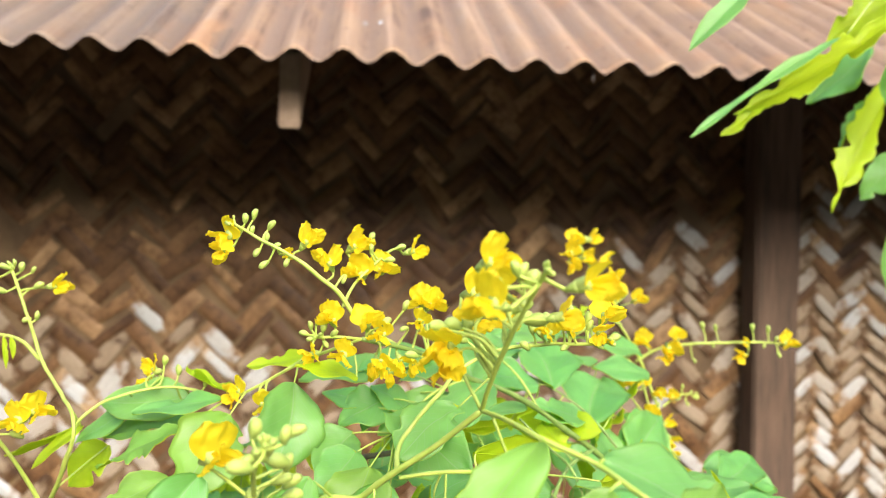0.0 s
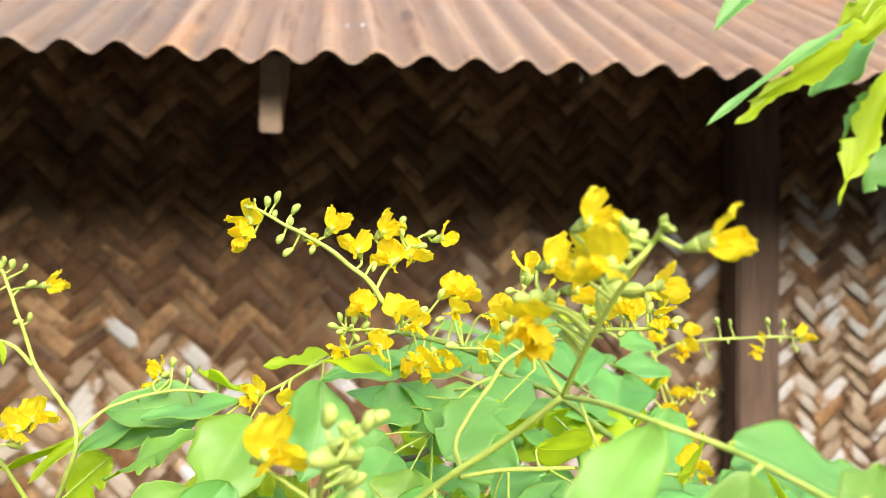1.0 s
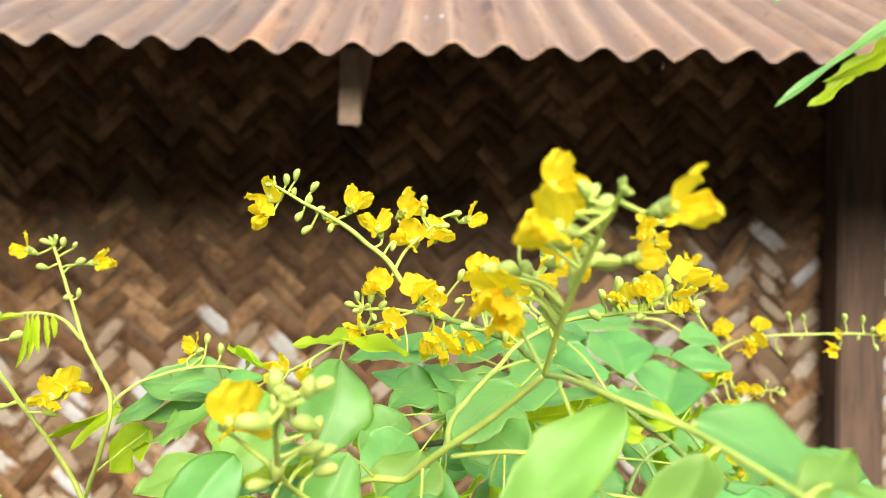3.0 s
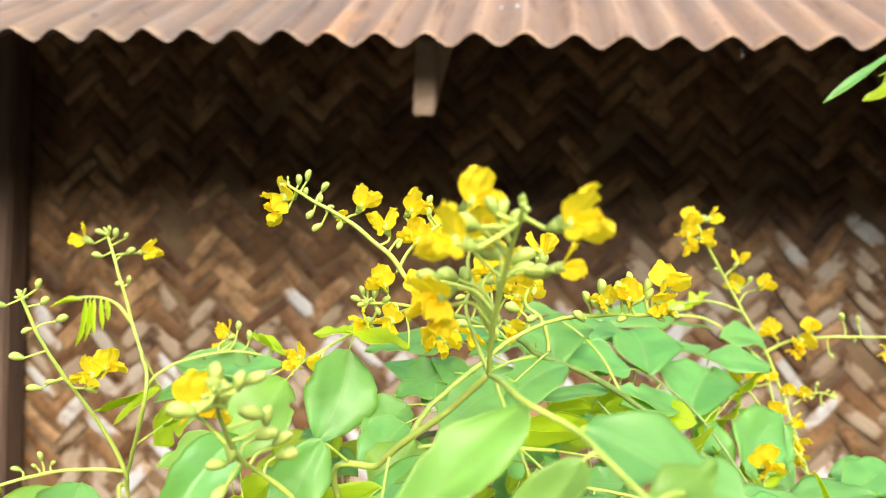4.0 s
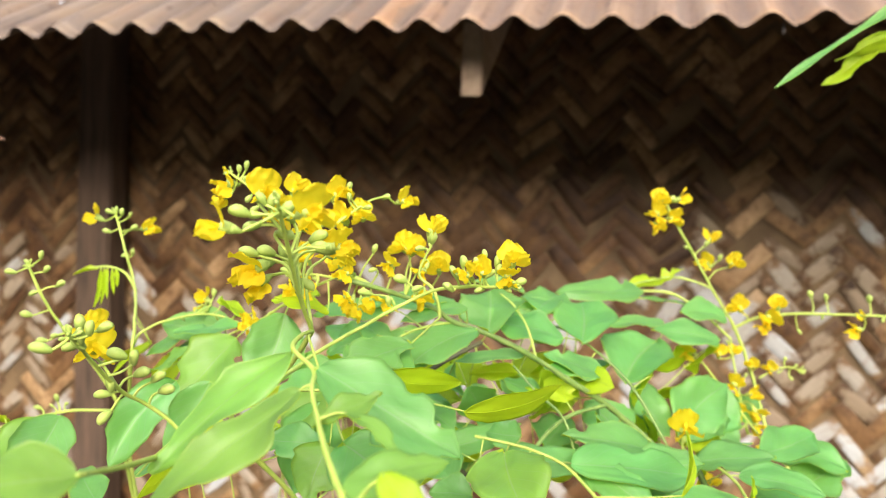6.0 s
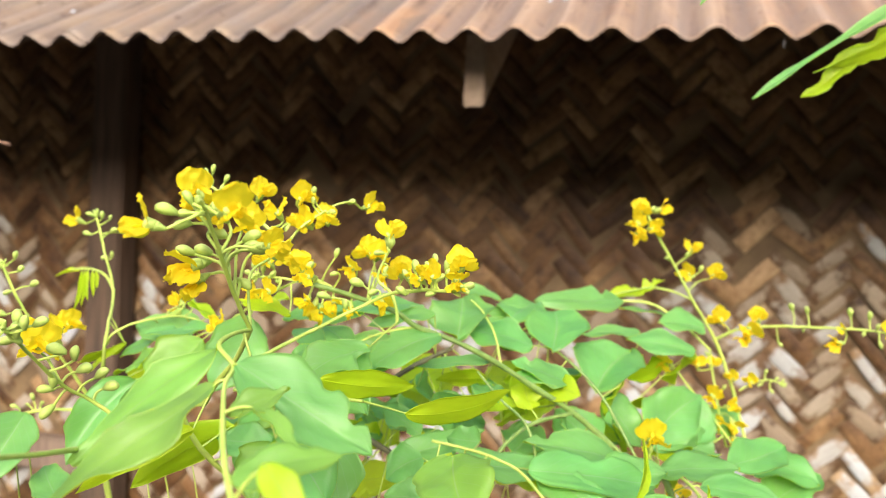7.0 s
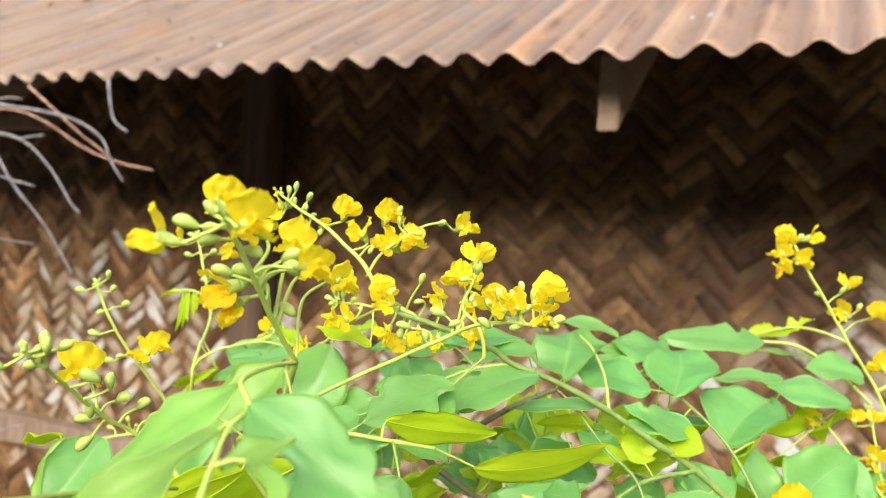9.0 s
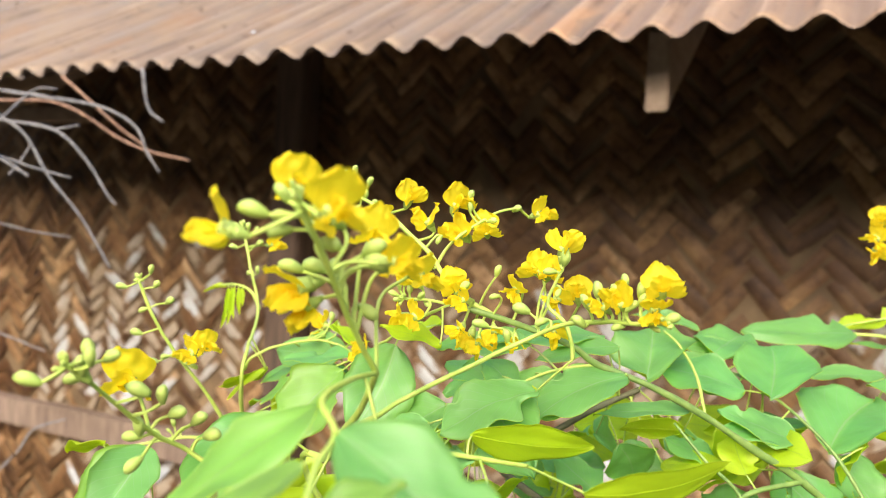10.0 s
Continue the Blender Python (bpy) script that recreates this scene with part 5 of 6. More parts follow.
leaf((0.031, 0.4255, 1.5037), (0.0588, 0.4523, 1.5144), 0.0297, (0.09, -0.56, 0.73), 0.1, 0.1, seed=106)
leaf((0.1196, 0.4438, 1.5004), (0.1035, 0.4814, 1.5027), 0.0303, (0.07, -0.45, 0.82), 0.1, 0.1, seed=107)
leaf((0.1301, 0.5068, 1.4897), (0.1714, 0.547, 1.5078), 0.0338, (0.07, -0.45, 0.82), 0.1, 0.1, seed=108)
leaf((-0.2441, 0.307, 1.5094), (-0.2678, 0.3232, 1.5218), 0.0201, (0.07, -0.45, 0.82), 0.1, 0.1, seed=109)
leaf((0.06, 0.4471, 1.5224), (0.1051, 0.4425, 1.534), 0.0280, (-0.06, -0.39, 0.9), 0.1, 0.15, seed=110)
leaf((-0.1191, 0.3649, 1.5922), (-0.0861, 0.3313, 1.5675), 0.0351, (-0.1, -0.84, 0.5), 0.1, 0.1, seed=111, bites=1)
leaf((-0.134, 0.3865, 1.5901), (-0.1581, 0.399, 1.5966), 0.0179, (-0.06, -0.39, 0.9), 0.1, 0.1, seed=112)
leaf((-0.1393, 0.3468, 1.5767), (-0.1565, 0.3284, 1.5637), 0.0259, (-0.08, -0.59, 0.7), 0.1, 0.1, seed=113)
leaf((-0.1186, 0.405, 1.5926), (-0.1367, 0.3867, 1.5783), 0.0211, (-0.06, -0.39, 0.9), 0.1, 0.1, seed=114)
leaf((-0.0155, 0.4347, 1.5539), (-0.0248, 0.4558, 1.5696), 0.0206, (-0.06, -0.39, 0.9), 0.1, 0.1, seed=115, yellowish=True)
leaf((0.2380, 0.5720, 1.8490), (0.1110, 0.5640, 1.7670), 0.0125, (-0.10, -0.60, 0.75), 0.15, 0.05, seed=116, blunt=2.5, notch=((0.62, 1, 0.45, 0.17), (0.62, -1, 0.45, 0.17), (0.2, 1, 0.3, 0.06)), sessile=True)
leaf((0.3100, 0.6000, 1.8800), (0.1530, 0.5880, 1.7880), 0.0350, (0.08, 0.75, 0.55), 0.12, 0.05, seed=117, yellowish=True, bites=4)
leaf((0.1900, 0.5920, 1.8080), (0.1490, 0.5960, 1.7700), 0.0135, (0.08, 0.9, 0.3), 0.15, 0.05, seed=230, yellowish=True, blunt=1.0, notch=((0.5, 1, 0.4, 0.12), (0.75, -1, 0.45, 0.12)), sessile=True)
leaf((0.3619, 0.7187, 1.8817), (0.3191, 0.7631, 1.8334), 0.0460, (0.03, -0.6, 0.6), 0.15, 0.05, seed=118)
leaf((0.3798, 0.6967, 1.8581), (0.3204, 0.7226, 1.7175), 0.0440, (0.18, 0.89, 0.3), 0.15, 0.1, seed=119, yellowish=True, bites=4)
leaf((0.3756, 0.7172, 1.8456), (0.3330, 0.7409, 1.7690), 0.0260, (0.16, -0.22, 0.8), 0.3, 0.1, seed=120, bites=3)
leaf((0.4216, 0.7526, 1.7839), (0.3838, 0.7664, 1.7335), 0.0356, (0.02, -0.7, 0.6), 0.1, 0.05, seed=121)
leaf((0.1102, 0.4678, 1.8464), (0.0684, 0.4669, 1.8056), 0.0161, (0.12, -0.61, 0.71), 0.2, 0.05, seed=122)
leaf((0.3896, 0.7155, 1.7168), (0.3836, 0.716, 1.6353), 0.0280, (0.31, -0.83, 0.31), 0.1, 0.05, seed=123, bites=1)
leaf((0.3119, 0.6032, 1.8965), (0.2464, 0.6097, 1.8544), 0.0429, (0.08, 0.9, 0.3), 0.1, 0.05, seed=124, bites=2)
leaf((0.3445, 0.64, 1.8592), (0.3385, 0.6606, 1.812), 0.0307, (0.03, -0.6, 0.6), 0.1, 0.05, seed=125)
leaf((-0.0872, 0.1881, 1.6202), (-0.1215, 0.1600, 1.5860), 0.0185, (0.06, -0.50, 0.85), 0.08, 0.06, seed=126, lime=True, wave=1.5, blunt=-0.4, notch=((0.42, 1, 0.16, 0.05), (0.66, -1, 0.18, 0.05), (0.86, 1, 0.25, 0.06)))
leaf((-0.0743, 0.1644, 1.6135), (-0.1085, 0.1330, 1.5835), 0.0180, (0.10, -0.48, 0.86), 0.08, 0.05, seed=127, lime=True, wave=1.5, blunt=-0.2, notch=((0.20, -1, 0.30, 0.06), (0.50, 1, 0.18, 0.05), (0.72, -1, 0.22, 0.06)))
leaf((-0.0737, 0.1744, 1.6184), (-0.0275, 0.1740, 1.5970), 0.0235, (0.05, -0.62, 0.78), 0.10, 0.10, seed=128, blunt=1.5, notch=((0.40, 1, 0.62, 0.10), (0.55, -1, 0.20, 0.05), (0.80, -1, 0.55, 0.06), (0.93, 1, 0.30, 0.05)))
leaf((-0.0623, 0.1495, 1.6096), (-0.0478, 0.1580, 1.6166), 0.0100, (0.11, -0.48, 0.86), 0.1, 0.05, seed=129, lime=True, notch=((0.30, 1, 0.4, 0.1), (0.8, -1, 0.4, 0.08)))
leaf((-0.0560, 0.1515, 1.6118), (-0.0345, 0.1390, 1.6030), 0.0052, (0.11, -0.48, 0.86), 0.1, 0.12, seed=220, lime=True, notch=((0.4, 1, 0.5, 0.1), (0.7, -1, 0.5, 0.1)))
leaf((-0.0804, 0.22, 1.5813), (-0.0555, 0.2072, 1.5677), 0.0300, (0.13, -0.79, 0.61), 0.15, 0.1, seed=130, bites=1)
leaf((-0.1184, 0.2964, 1.5572), (-0.1483, 0.2966, 1.5559), 0.0189, (0.23, -0.76, 0.51), 0.1, 0.05, seed=131)
leaf((-0.1319, 0.2496, 1.5733), (-0.1635, 0.2172, 1.5531), 0.0143, (-0.32, 0.85, 0.38), 0.1, 0.05, seed=132, yellowish=True)
leaf((-0.2050, 0.314, 1.5753), (-0.2240, 0.2859, 1.5366), 0.0253, (0.53, -0.44, 0.73), 0.25, 0.05, seed=133, bites=1)
leaf((-0.0910, 0.3489, 1.5971), (-0.1197, 0.3175, 1.5831), 0.0275, (0.11, -0.60, 0.78), 0.1, 0.1, seed=134, blunt=1.0, notch=((0.16, -1, 0.72, 0.10), (0.72, 1, 0.25, 0.05)))
leaf((-0.2607, 0.4275, 1.5833), (-0.2912, 0.4167, 1.5657), 0.0177, (0.16, -0.35, 0.91), 0.1, 0.1, seed=135)
leaf((-0.2866, 0.4184, 1.5729), (-0.3109, 0.4097, 1.5535), 0.0108, (0.13, -0.26, 0.91), 0.1, 0.1, seed=136, yellowish=True)
leaf((-0.2744, 0.3164, 1.5501), (-0.2755, 0.2838, 1.5206), 0.0305, (0.43, -0.47, 0.73), 0.2, 0.1, seed=138)
leaf((-0.0458, 0.2658, 1.5856), (-0.0066, 0.3164, 1.5870), 0.0145, (-0.32, 0.85, 0.33), 0.05, -0.12, seed=139, yellowish=True)
leaf((-0.0919, 0.2849, 1.5920), (-0.0558, 0.3184, 1.5840), 0.0165, (-0.32, 0.85, 0.33), 0.05, -0.12, seed=140, yellowish=True)
leaf((-0.0658, 0.3999, 1.6000), (-0.0983, 0.3566, 1.5816), 0.0250, (0.11, -0.58, 0.80), 0.1, 0.1, seed=141, notch=((0.50, 1, 0.22, 0.05), (0.82, -1, 0.5, 0.07)))
leaf((-0.0466, 0.4483, 1.5677), (-0.0778, 0.4375, 1.5673), 0.0140, (-0.3, 0.75, 0.49), 0.1, 0.1, seed=142, yellowish=True)
leaf((-0.092, 0.3896, 1.5264), (-0.0403, 0.4183, 1.5451), 0.0189, (0.15, -0.57, 0.71), 0.1, 0.1, seed=143)
leaf((-0.0423, 0.3646, 1.5379), (0.0097, 0.4036, 1.5297), 0.0241, (0.11, -0.48, 0.86), 0.1, 0.1, seed=144)
leaf((0.0262, 0.4198, 1.5248), (0.0658, 0.4335, 1.5275), 0.0284, (0.11, -0.48, 0.86), 0.1, 0.1, seed=145)
leaf((0.0046, 0.466, 1.5664), (-0.031, 0.454, 1.5818), 0.0231, (0.11, -0.48, 0.86), 0.1, 0.1, seed=146)
leaf((-0.0086, 0.4932, 1.5651), (-0.0407, 0.4815, 1.5356), 0.0372, (-0.32, 0.85, 0.38), 0.1, 0.1, seed=147, yellowish=True)
leaf((-0.0221, 0.4783, 1.5864), (-0.0684, 0.473, 1.5959), 0.0313, (0.11, -0.48, 0.86), 0.1, 0.1, seed=148)
leaf((-0.0793, 0.4377, 1.6076), (-0.1159, 0.4144, 1.6011), 0.0160, (0.11, -0.48, 0.86), 0.1, 0.1, seed=149)
leaf((-0.0581, 0.5509, 1.6083), (-0.0978, 0.5373, 1.6169), 0.0143, (0.11, -0.48, 0.86), 0.1, 0.1, seed=150)
leaf((-0.0234, 0.5415, 1.5968), (-0.0693, 0.5258, 1.6038), 0.0203, (0.11, -0.48, 0.86), 0.1, 0.1, seed=151)
leaf((0.0752, 0.5528, 1.5120), (0.0804, 0.5764, 1.5530), 0.0480, (0.32, -0.73, 0.52), 0.1, 0.1, seed=152)
leaf((-0.1131, 0.3401, 1.5335), (-0.1, 0.366, 1.5443), 0.0181, (-0.3, 0.75, 0.49), 0.1, 0.1, seed=153, yellowish=True)
leaf((-0.0846, 0.4345, 1.5306), (-0.1132, 0.4461, 1.5456), 0.0215, (0.07, -0.38, 0.85), 0.1, 0.1, seed=154)
leaf((0.0361, 0.5614, 1.5602), (0.0663, 0.5825, 1.5647), 0.0246, (-0.32, 0.85, 0.38), 0.1, 0.1, seed=155, yellowish=True)
leaf((0.1046, 0.4786, 1.5218), (0.1411, 0.5126, 1.5324), 0.0309, (0.11, -0.48, 0.86), 0.1, 0.1, seed=156)
leaf((-0.032, 0.347, 1.5358), (-0.0438, 0.3218, 1.5363), 0.0219, (0.11, -0.48, 0.86), 0.1, 0.1, seed=157)
leaf((0.097, 0.6029, 1.5188), (0.1258, 0.6341, 1.5246), 0.0257, (0.23, -0.76, 0.51), 0.1, 0.1, seed=158)
leaf((-0.0988, 0.4724, 1.5532), (-0.0909, 0.5013, 1.5372), 0.0302, (0.31, -0.5, 0.53), 0.12, 0.1, seed=159)
leaf((-0.0795, 0.4484, 1.5549), (-0.0746, 0.4687, 1.5305), 0.0284, (0, -0.67, 0.55), 0.12, 0.1, seed=160)
leaf((0.0228, 0.564, 1.488), (0.0569, 0.5757, 1.4797), 0.0231, (0.23, -0.81, 0.45), 0.12, 0.1, seed=161)
leaf((0.0597, 0.5159, 1.5196), (0.0885, 0.5482, 1.5264), 0.0258, (0.07, -0.49, 0.7), 0.12, 0.1, seed=162)
leaf((-0.1311, 0.5041, 1.5262), (-0.0998, 0.5012, 1.5272), 0.0278, (0.24, -0.86, 0.58), 0.12, 0.1, seed=163)
leaf((-0.1003, 0.4503, 1.533), (-0.1264, 0.4573, 1.5394), 0.0226, (0.07, -0.25, 0.86), 0.12, 0.1, seed=164)
leaf((-0.156, 0.4914, 1.5318), (-0.1714, 0.4651, 1.5453), 0.0262, (-0.03, -0.88, 0.74), 0.12, 0.1, seed=165, yellowish=True)
leaf((0.0825, 0.5932, 1.4924), (0.1169, 0.623, 1.4877), 0.0271, (0.46, -0.64, 0.74), 0.12, 0.1, seed=166)
leaf((-0.0857, 0.481, 1.5465), (-0.061, 0.4788, 1.5374), 0.0189, (-0.04, -0.8, 0.47), 0.12, 0.1, seed=167)
leaf((-0.0587, 0.4544, 1.5475), (-0.0226, 0.4385, 1.5575), 0.0181, (-0.14, -0.35, 0.73), 0.12, 0.1, seed=168, yellowish=True)
leaf((-0.1387, 0.4422, 1.5232), (-0.1182, 0.4662, 1.5212), 0.0239, (0.35, -0.26, 0.66), 0.12, 0.1, seed=169)
leaf((-0.0569, 0.4891, 1.5611), (-0.055, 0.4894, 1.5395), 0.0194, (-0.06, -0.38, 0.51), 0.12, 0.1, seed=170)
leaf((-0.0874, 0.4479, 1.5006), (-0.057, 0.4899, 1.4869), 0.0237, (0.42, -0.63, 0.76), 0.12, 0.1, seed=171)
leaf((0.0314, 0.4843, 1.5387), (0.0403, 0.5144, 1.5124), 0.0227, (0.24, -0.59, 0.81), 0.12, 0.1, seed=172)
leaf((0.0453, 0.5479, 1.5103), (0.0297, 0.5722, 1.5174), 0.0215, (0.42, -0.55, 0.91), 0.12, 0.1, seed=173)
leaf((-0.1307, 0.4318, 1.4957), (-0.0899, 0.4249, 1.5084), 0.0254, (0.26, -0.79, 0.78), 0.12, 0.1, seed=174, yellowish=True)
leaf((-0.1212, 0.5196, 1.5508), (-0.0818, 0.5533, 1.5486), 0.0325, (0.44, -0.7, 0.71), 0.12, 0.1, seed=175, yellowish=True)
leaf((-0.102, 0.4631, 1.5097), (-0.0738, 0.4752, 1.5239), 0.0191, (-0.14, -0.61, 0.69), 0.12, 0.1, seed=176)
leaf((-0.0572, 0.4764, 1.5044), (-0.0466, 0.4545, 1.4952), 0.0197, (0.19, -0.51, 0.85), 0.12, 0.1, seed=177)
leaf((-0.055, 0.5265, 1.4851), (-0.0123, 0.5285, 1.4825), 0.0317, (0, -0.32, 0.8), 0.12, 0.1, seed=178, yellowish=True)
leaf((-0.0354, 0.5019, 1.5069), (-0.0072, 0.5031, 1.5038), 0.0294, (0.44, -0.54, 0.74), 0.12, 0.1, seed=179)
leaf((-0.0135, 0.5554, 1.5315), (-0.0623, 0.5616, 1.5182), 0.0329, (0.12, -0.26, 0.63), 0.12, 0.1, seed=180, yellowish=True)
leaf((0.0322, 0.5448, 1.5361), (0.0508, 0.5711, 1.5217), 0.0226, (0.38, -0.49, 0.61), 0.12, 0.1, seed=181, yellowish=True)
leaf((-0.0595, 0.4526, 1.523), (-0.0943, 0.4509, 1.5056), 0.0220, (-0.07, -0.24, 0.4), 0.12, 0.1, seed=182, yellowish=True)
leaf((0.0812, 0.5758, 1.4916), (0.0956, 0.5865, 1.5137), 0.0274, (0.22, -0.68, 0.88), 0.12, 0.1, seed=183, yellowish=True)
leaf((0.0833, 0.5614, 1.536), (0.0636, 0.576, 1.5493), 0.0246, (0.41, -0.5, 0.63), 0.12, 0.1, seed=184)
leaf((0.0679, 0.5197, 1.5117), (0.0725, 0.5526, 1.4868), 0.0310, (0.15, -0.75, 0.61), 0.12, 0.1, seed=185)
leaf((-0.0736, 0.4396, 1.5396), (-0.0615, 0.4508, 1.5228), 0.0223, (0.31, -0.21, 0.73), 0.12, 0.1, seed=186)
leaf((-0.1589, 0.5124, 1.4615), (-0.1166, 0.5009, 1.4819), 0.0243, (0.05, -0.84, 0.86), 0.12, 0.1, seed=187, yellowish=True)
leaf((0.0362, 0.5022, 1.5623), (0.0234, 0.5154, 1.5369), 0.0276, (0.09, -0.35, 0.89), 0.12, 0.1, seed=188, yellowish=True)
leaf((-0.0217, 0.4674, 1.5602), (0.0107, 0.4501, 1.5646), 0.0296, (0.04, -0.7, 0.85), 0.12, 0.1, seed=189, yellowish=True)
leaf((0.021, 0.5711, 1.503), (0.0492, 0.5938, 1.5176), 0.0316, (0.09, -0.29, 0.66), 0.12, 0.1, seed=190)
leaf((-0.0649, 0.5349, 1.5534), (-0.0157, 0.5297, 1.5576), 0.0324, (0.34, -0.5, 0.54), 0.12, 0.1, seed=191, yellowish=True)
leaf((-0.0318, 0.4726, 1.5147), (-0.0191, 0.5037, 1.529), 0.0309, (0.13, -0.77, 0.83), 0.12, 0.1, seed=192)
leaf((-0.0161, 0.5242, 1.5546), (0.0075, 0.5579, 1.5613), 0.0286, (-0.19, -0.46, 0.71), 0.12, 0.1, seed=193)
leaf((0.0583, 0.5164, 1.5133), (0.0859, 0.5472, 1.5215), 0.0307, (0.38, -0.55, 0.86), 0.12, 0.1, seed=194, yellowish=True)
leaf((0.0163, 0.5253, 1.5181), (0.0473, 0.5497, 1.5185), 0.0263, (0.1, -0.34, 0.71), 0.12, 0.1, seed=195, yellowish=True)
leaf((-0.1206, 0.5049, 1.5475), (-0.0965, 0.5441, 1.5564), 0.0328, (0.24, -0.75, 0.41), 0.12, 0.1, seed=196, yellowish=True)
leaf((0.0048, 0.4675, 1.529), (0.0045, 0.4455, 1.5466), 0.0217, (0.42, -0.66, 0.8), 0.12, 0.1, seed=197)
leaf((-0.0879, 0.4968, 1.5267), (-0.0588, 0.5237, 1.5214), 0.0319, (0.08, -0.75, 0.75), 0.12, 0.1, seed=198)
leaf((-0.071, 0.4665, 1.5178), (-0.0918, 0.4456, 1.5204), 0.0299, (-0.18, -0.32, 0.77), 0.12, 0.1, seed=199, yellowish=True)
leaf((-0.1136, 0.4728, 1.5441), (-0.1015, 0.4599, 1.5574), 0.0251, (0.07, -0.26, 0.85), 0.12, 0.1, seed=200)
leaf((-0.1305, 0.522, 1.5319), (-0.0944, 0.5018, 1.5336), 0.0198, (-0.18, -0.89, 0.55), 0.12, 0.1, seed=201, yellowish=True)
leaf((-0.1656, 0.5513, 1.5156), (-0.1511, 0.5777, 1.4947), 0.0318, (0.23, -0.85, 0.43), 0.12, 0.1, seed=202)
leaf((-0.1504, 0.5355, 1.5051), (-0.1272, 0.5331, 1.4971), 0.0283, (-0.04, -0.72, 0.57), 0.12, 0.1, seed=203, yellowish=True)
leaf((-0.1335, 0.4541, 1.5244), (-0.1184, 0.4573, 1.5132), 0.0197, (0.03, -0.46, 0.57), 0.12, 0.1, seed=204, yellowish=True)
leaf((-0.1495, 0.4702, 1.512), (-0.1699, 0.4434, 1.5056), 0.0197, (0.13, -0.88, 0.77), 0.12, 0.1, seed=205, yellowish=True)
leaf((-0.1782, 0.4836, 1.5466), (-0.1838, 0.4758, 1.5625), 0.0242, (-0.12, -0.3, 0.62), 0.12, 0.1, seed=206, yellowish=True)
leaf((-0.2472, 0.5303, 1.5006), (-0.2717, 0.5358, 1.4923), 0.0329, (-0.06, -0.58, 0.88), 0.12, 0.1, seed=207, yellowish=True)
leaf((-0.2238, 0.5158, 1.5127), (-0.2533, 0.5134, 1.5239), 0.0304, (-0.25, -0.32, 0.41), 0.12, 0.1, seed=208, yellowish=True)
leaf((-0.2058, 0.4855, 1.5288), (-0.2249, 0.4976, 1.5356), 0.0257, (0.24, -0.4, 0.87), 0.12, 0.1, seed=209)
leaf((-0.2016, 0.5084, 1.5183), (-0.227, 0.509, 1.5035), 0.0208, (0.16, -0.91, 0.7), 0.12, 0.1, seed=210, yellowish=True)
leaf((-0.229, 0.5161, 1.5083), (-0.1896, 0.4887, 1.5104), 0.0318, (0.12, -0.59, 0.7), 0.12, 0.1, seed=211)
leaf((-0.2113, 0.5027, 1.5413), (-0.1918, 0.4874, 1.5549), 0.0280, (0.24, -0.42, 0.84), 0.12, 0.1, seed=212)
leaf((-0.1907, 0.5065, 1.543), (-0.1674, 0.5009, 1.5595), 0.0200, (-0.09, -0.4, 0.86), 0.12, 0.1, seed=213, yellowish=True)
leaf((-0.1296, 0.5323, 1.4925), (-0.1146, 0.5617, 1.4619), 0.0207, (-0.35, -0.55, 0.54), 0.12, 0.1, seed=214)
leaf((-0.1905, 0.5175, 1.5363), (-0.2092, 0.5215, 1.5509), 0.0294, (-0.29, -0.28, 0.61), 0.12, 0.1, seed=215)
leaf((-0.2294, 0.488, 1.5141), (-0.2395, 0.4666, 1.5089), 0.0262, (-0.3, -0.3, 0.87), 0.12, 0.1, seed=216)
leaf((-0.1419, 0.4927, 1.5226), (-0.1514, 0.4954, 1.5079), 0.0257, (-0.19, -0.32, 0.7), 0.12, 0.1, seed=217)
leaf((-0.1811, 0.5072, 1.5136), (-0.2146, 0.5372, 1.5137), 0.0292, (0.09, -0.53, 0.88), 0.12, 0.1, seed=218, yellowish=True)
leaf((-0.1998, 0.4861, 1.5343), (-0.2079, 0.4857, 1.5211), 0.0222, (-0.12, -0.42, 0.72), 0.12, 0.1, seed=219, yellowish=True)
leaf((-0.0735, 0.2650, 1.5775), (-0.0850, 0.2450, 1.5400), 0.0330, (0.10, -0.80, 0.60), 0.1, 0.08, seed=221)
leaf((-0.1256, 0.3226, 1.5694), (-0.1380, 0.3100, 1.5250), 0.0300, (0.20, -0.85, 0.45), 0.1, 0.08, seed=222)
leaf((-0.0455, 0.1220, 1.6005), (-0.0239, 0.1388, 1.6067), 0.0120, (0.10, -0.60, 0.75), 0.1, 0.1, seed=223, lime=True, notch=((0.35, 1, 0.4, 0.08), (0.7, -1, 0.35, 0.08)))
leaf((-0.0350, 0.1180, 1.6080), (-0.0226, 0.1119, 1.5960), 0.0090, (0.30, -0.80, 0.40), 0.1, 0.1, seed=224, yellowish=True)
leaf((-0.141, 0.300, 1.562), (-0.189, 0.290, 1.530), 0.0210, (-0.30, 0.85, 0.40), 0.1, 0.05, seed=227, yellowish=True)
leaf((-0.203, 0.360, 1.544), (-0.223, 0.350, 1.526), 0.0200, (-0.30, 0.85, 0.40), 0.1, 0.05, seed=228, yellowish=True)
leaf((-0.156, 0.260, 1.590), (-0.171, 0.250, 1.555), 0.0200, (0.30, -0.80, 0.50), 0.1, 0.08, seed=229)

# ---- dry twigs beside the shrub ----
def twig(parent, r0, r1, *pts, brown=False):
    bm = bmesh.new()
    tube(bm, spline(pts, 7), r0, r1, 8, 0, 0.25)
    ob = new("twig", mesh_of("twig", bm, TWIG_BROWN if brown else TWIG, smooth=True))
    ob.parent = parent
    return tagged(ob, "brown dry twig" if brown else "")


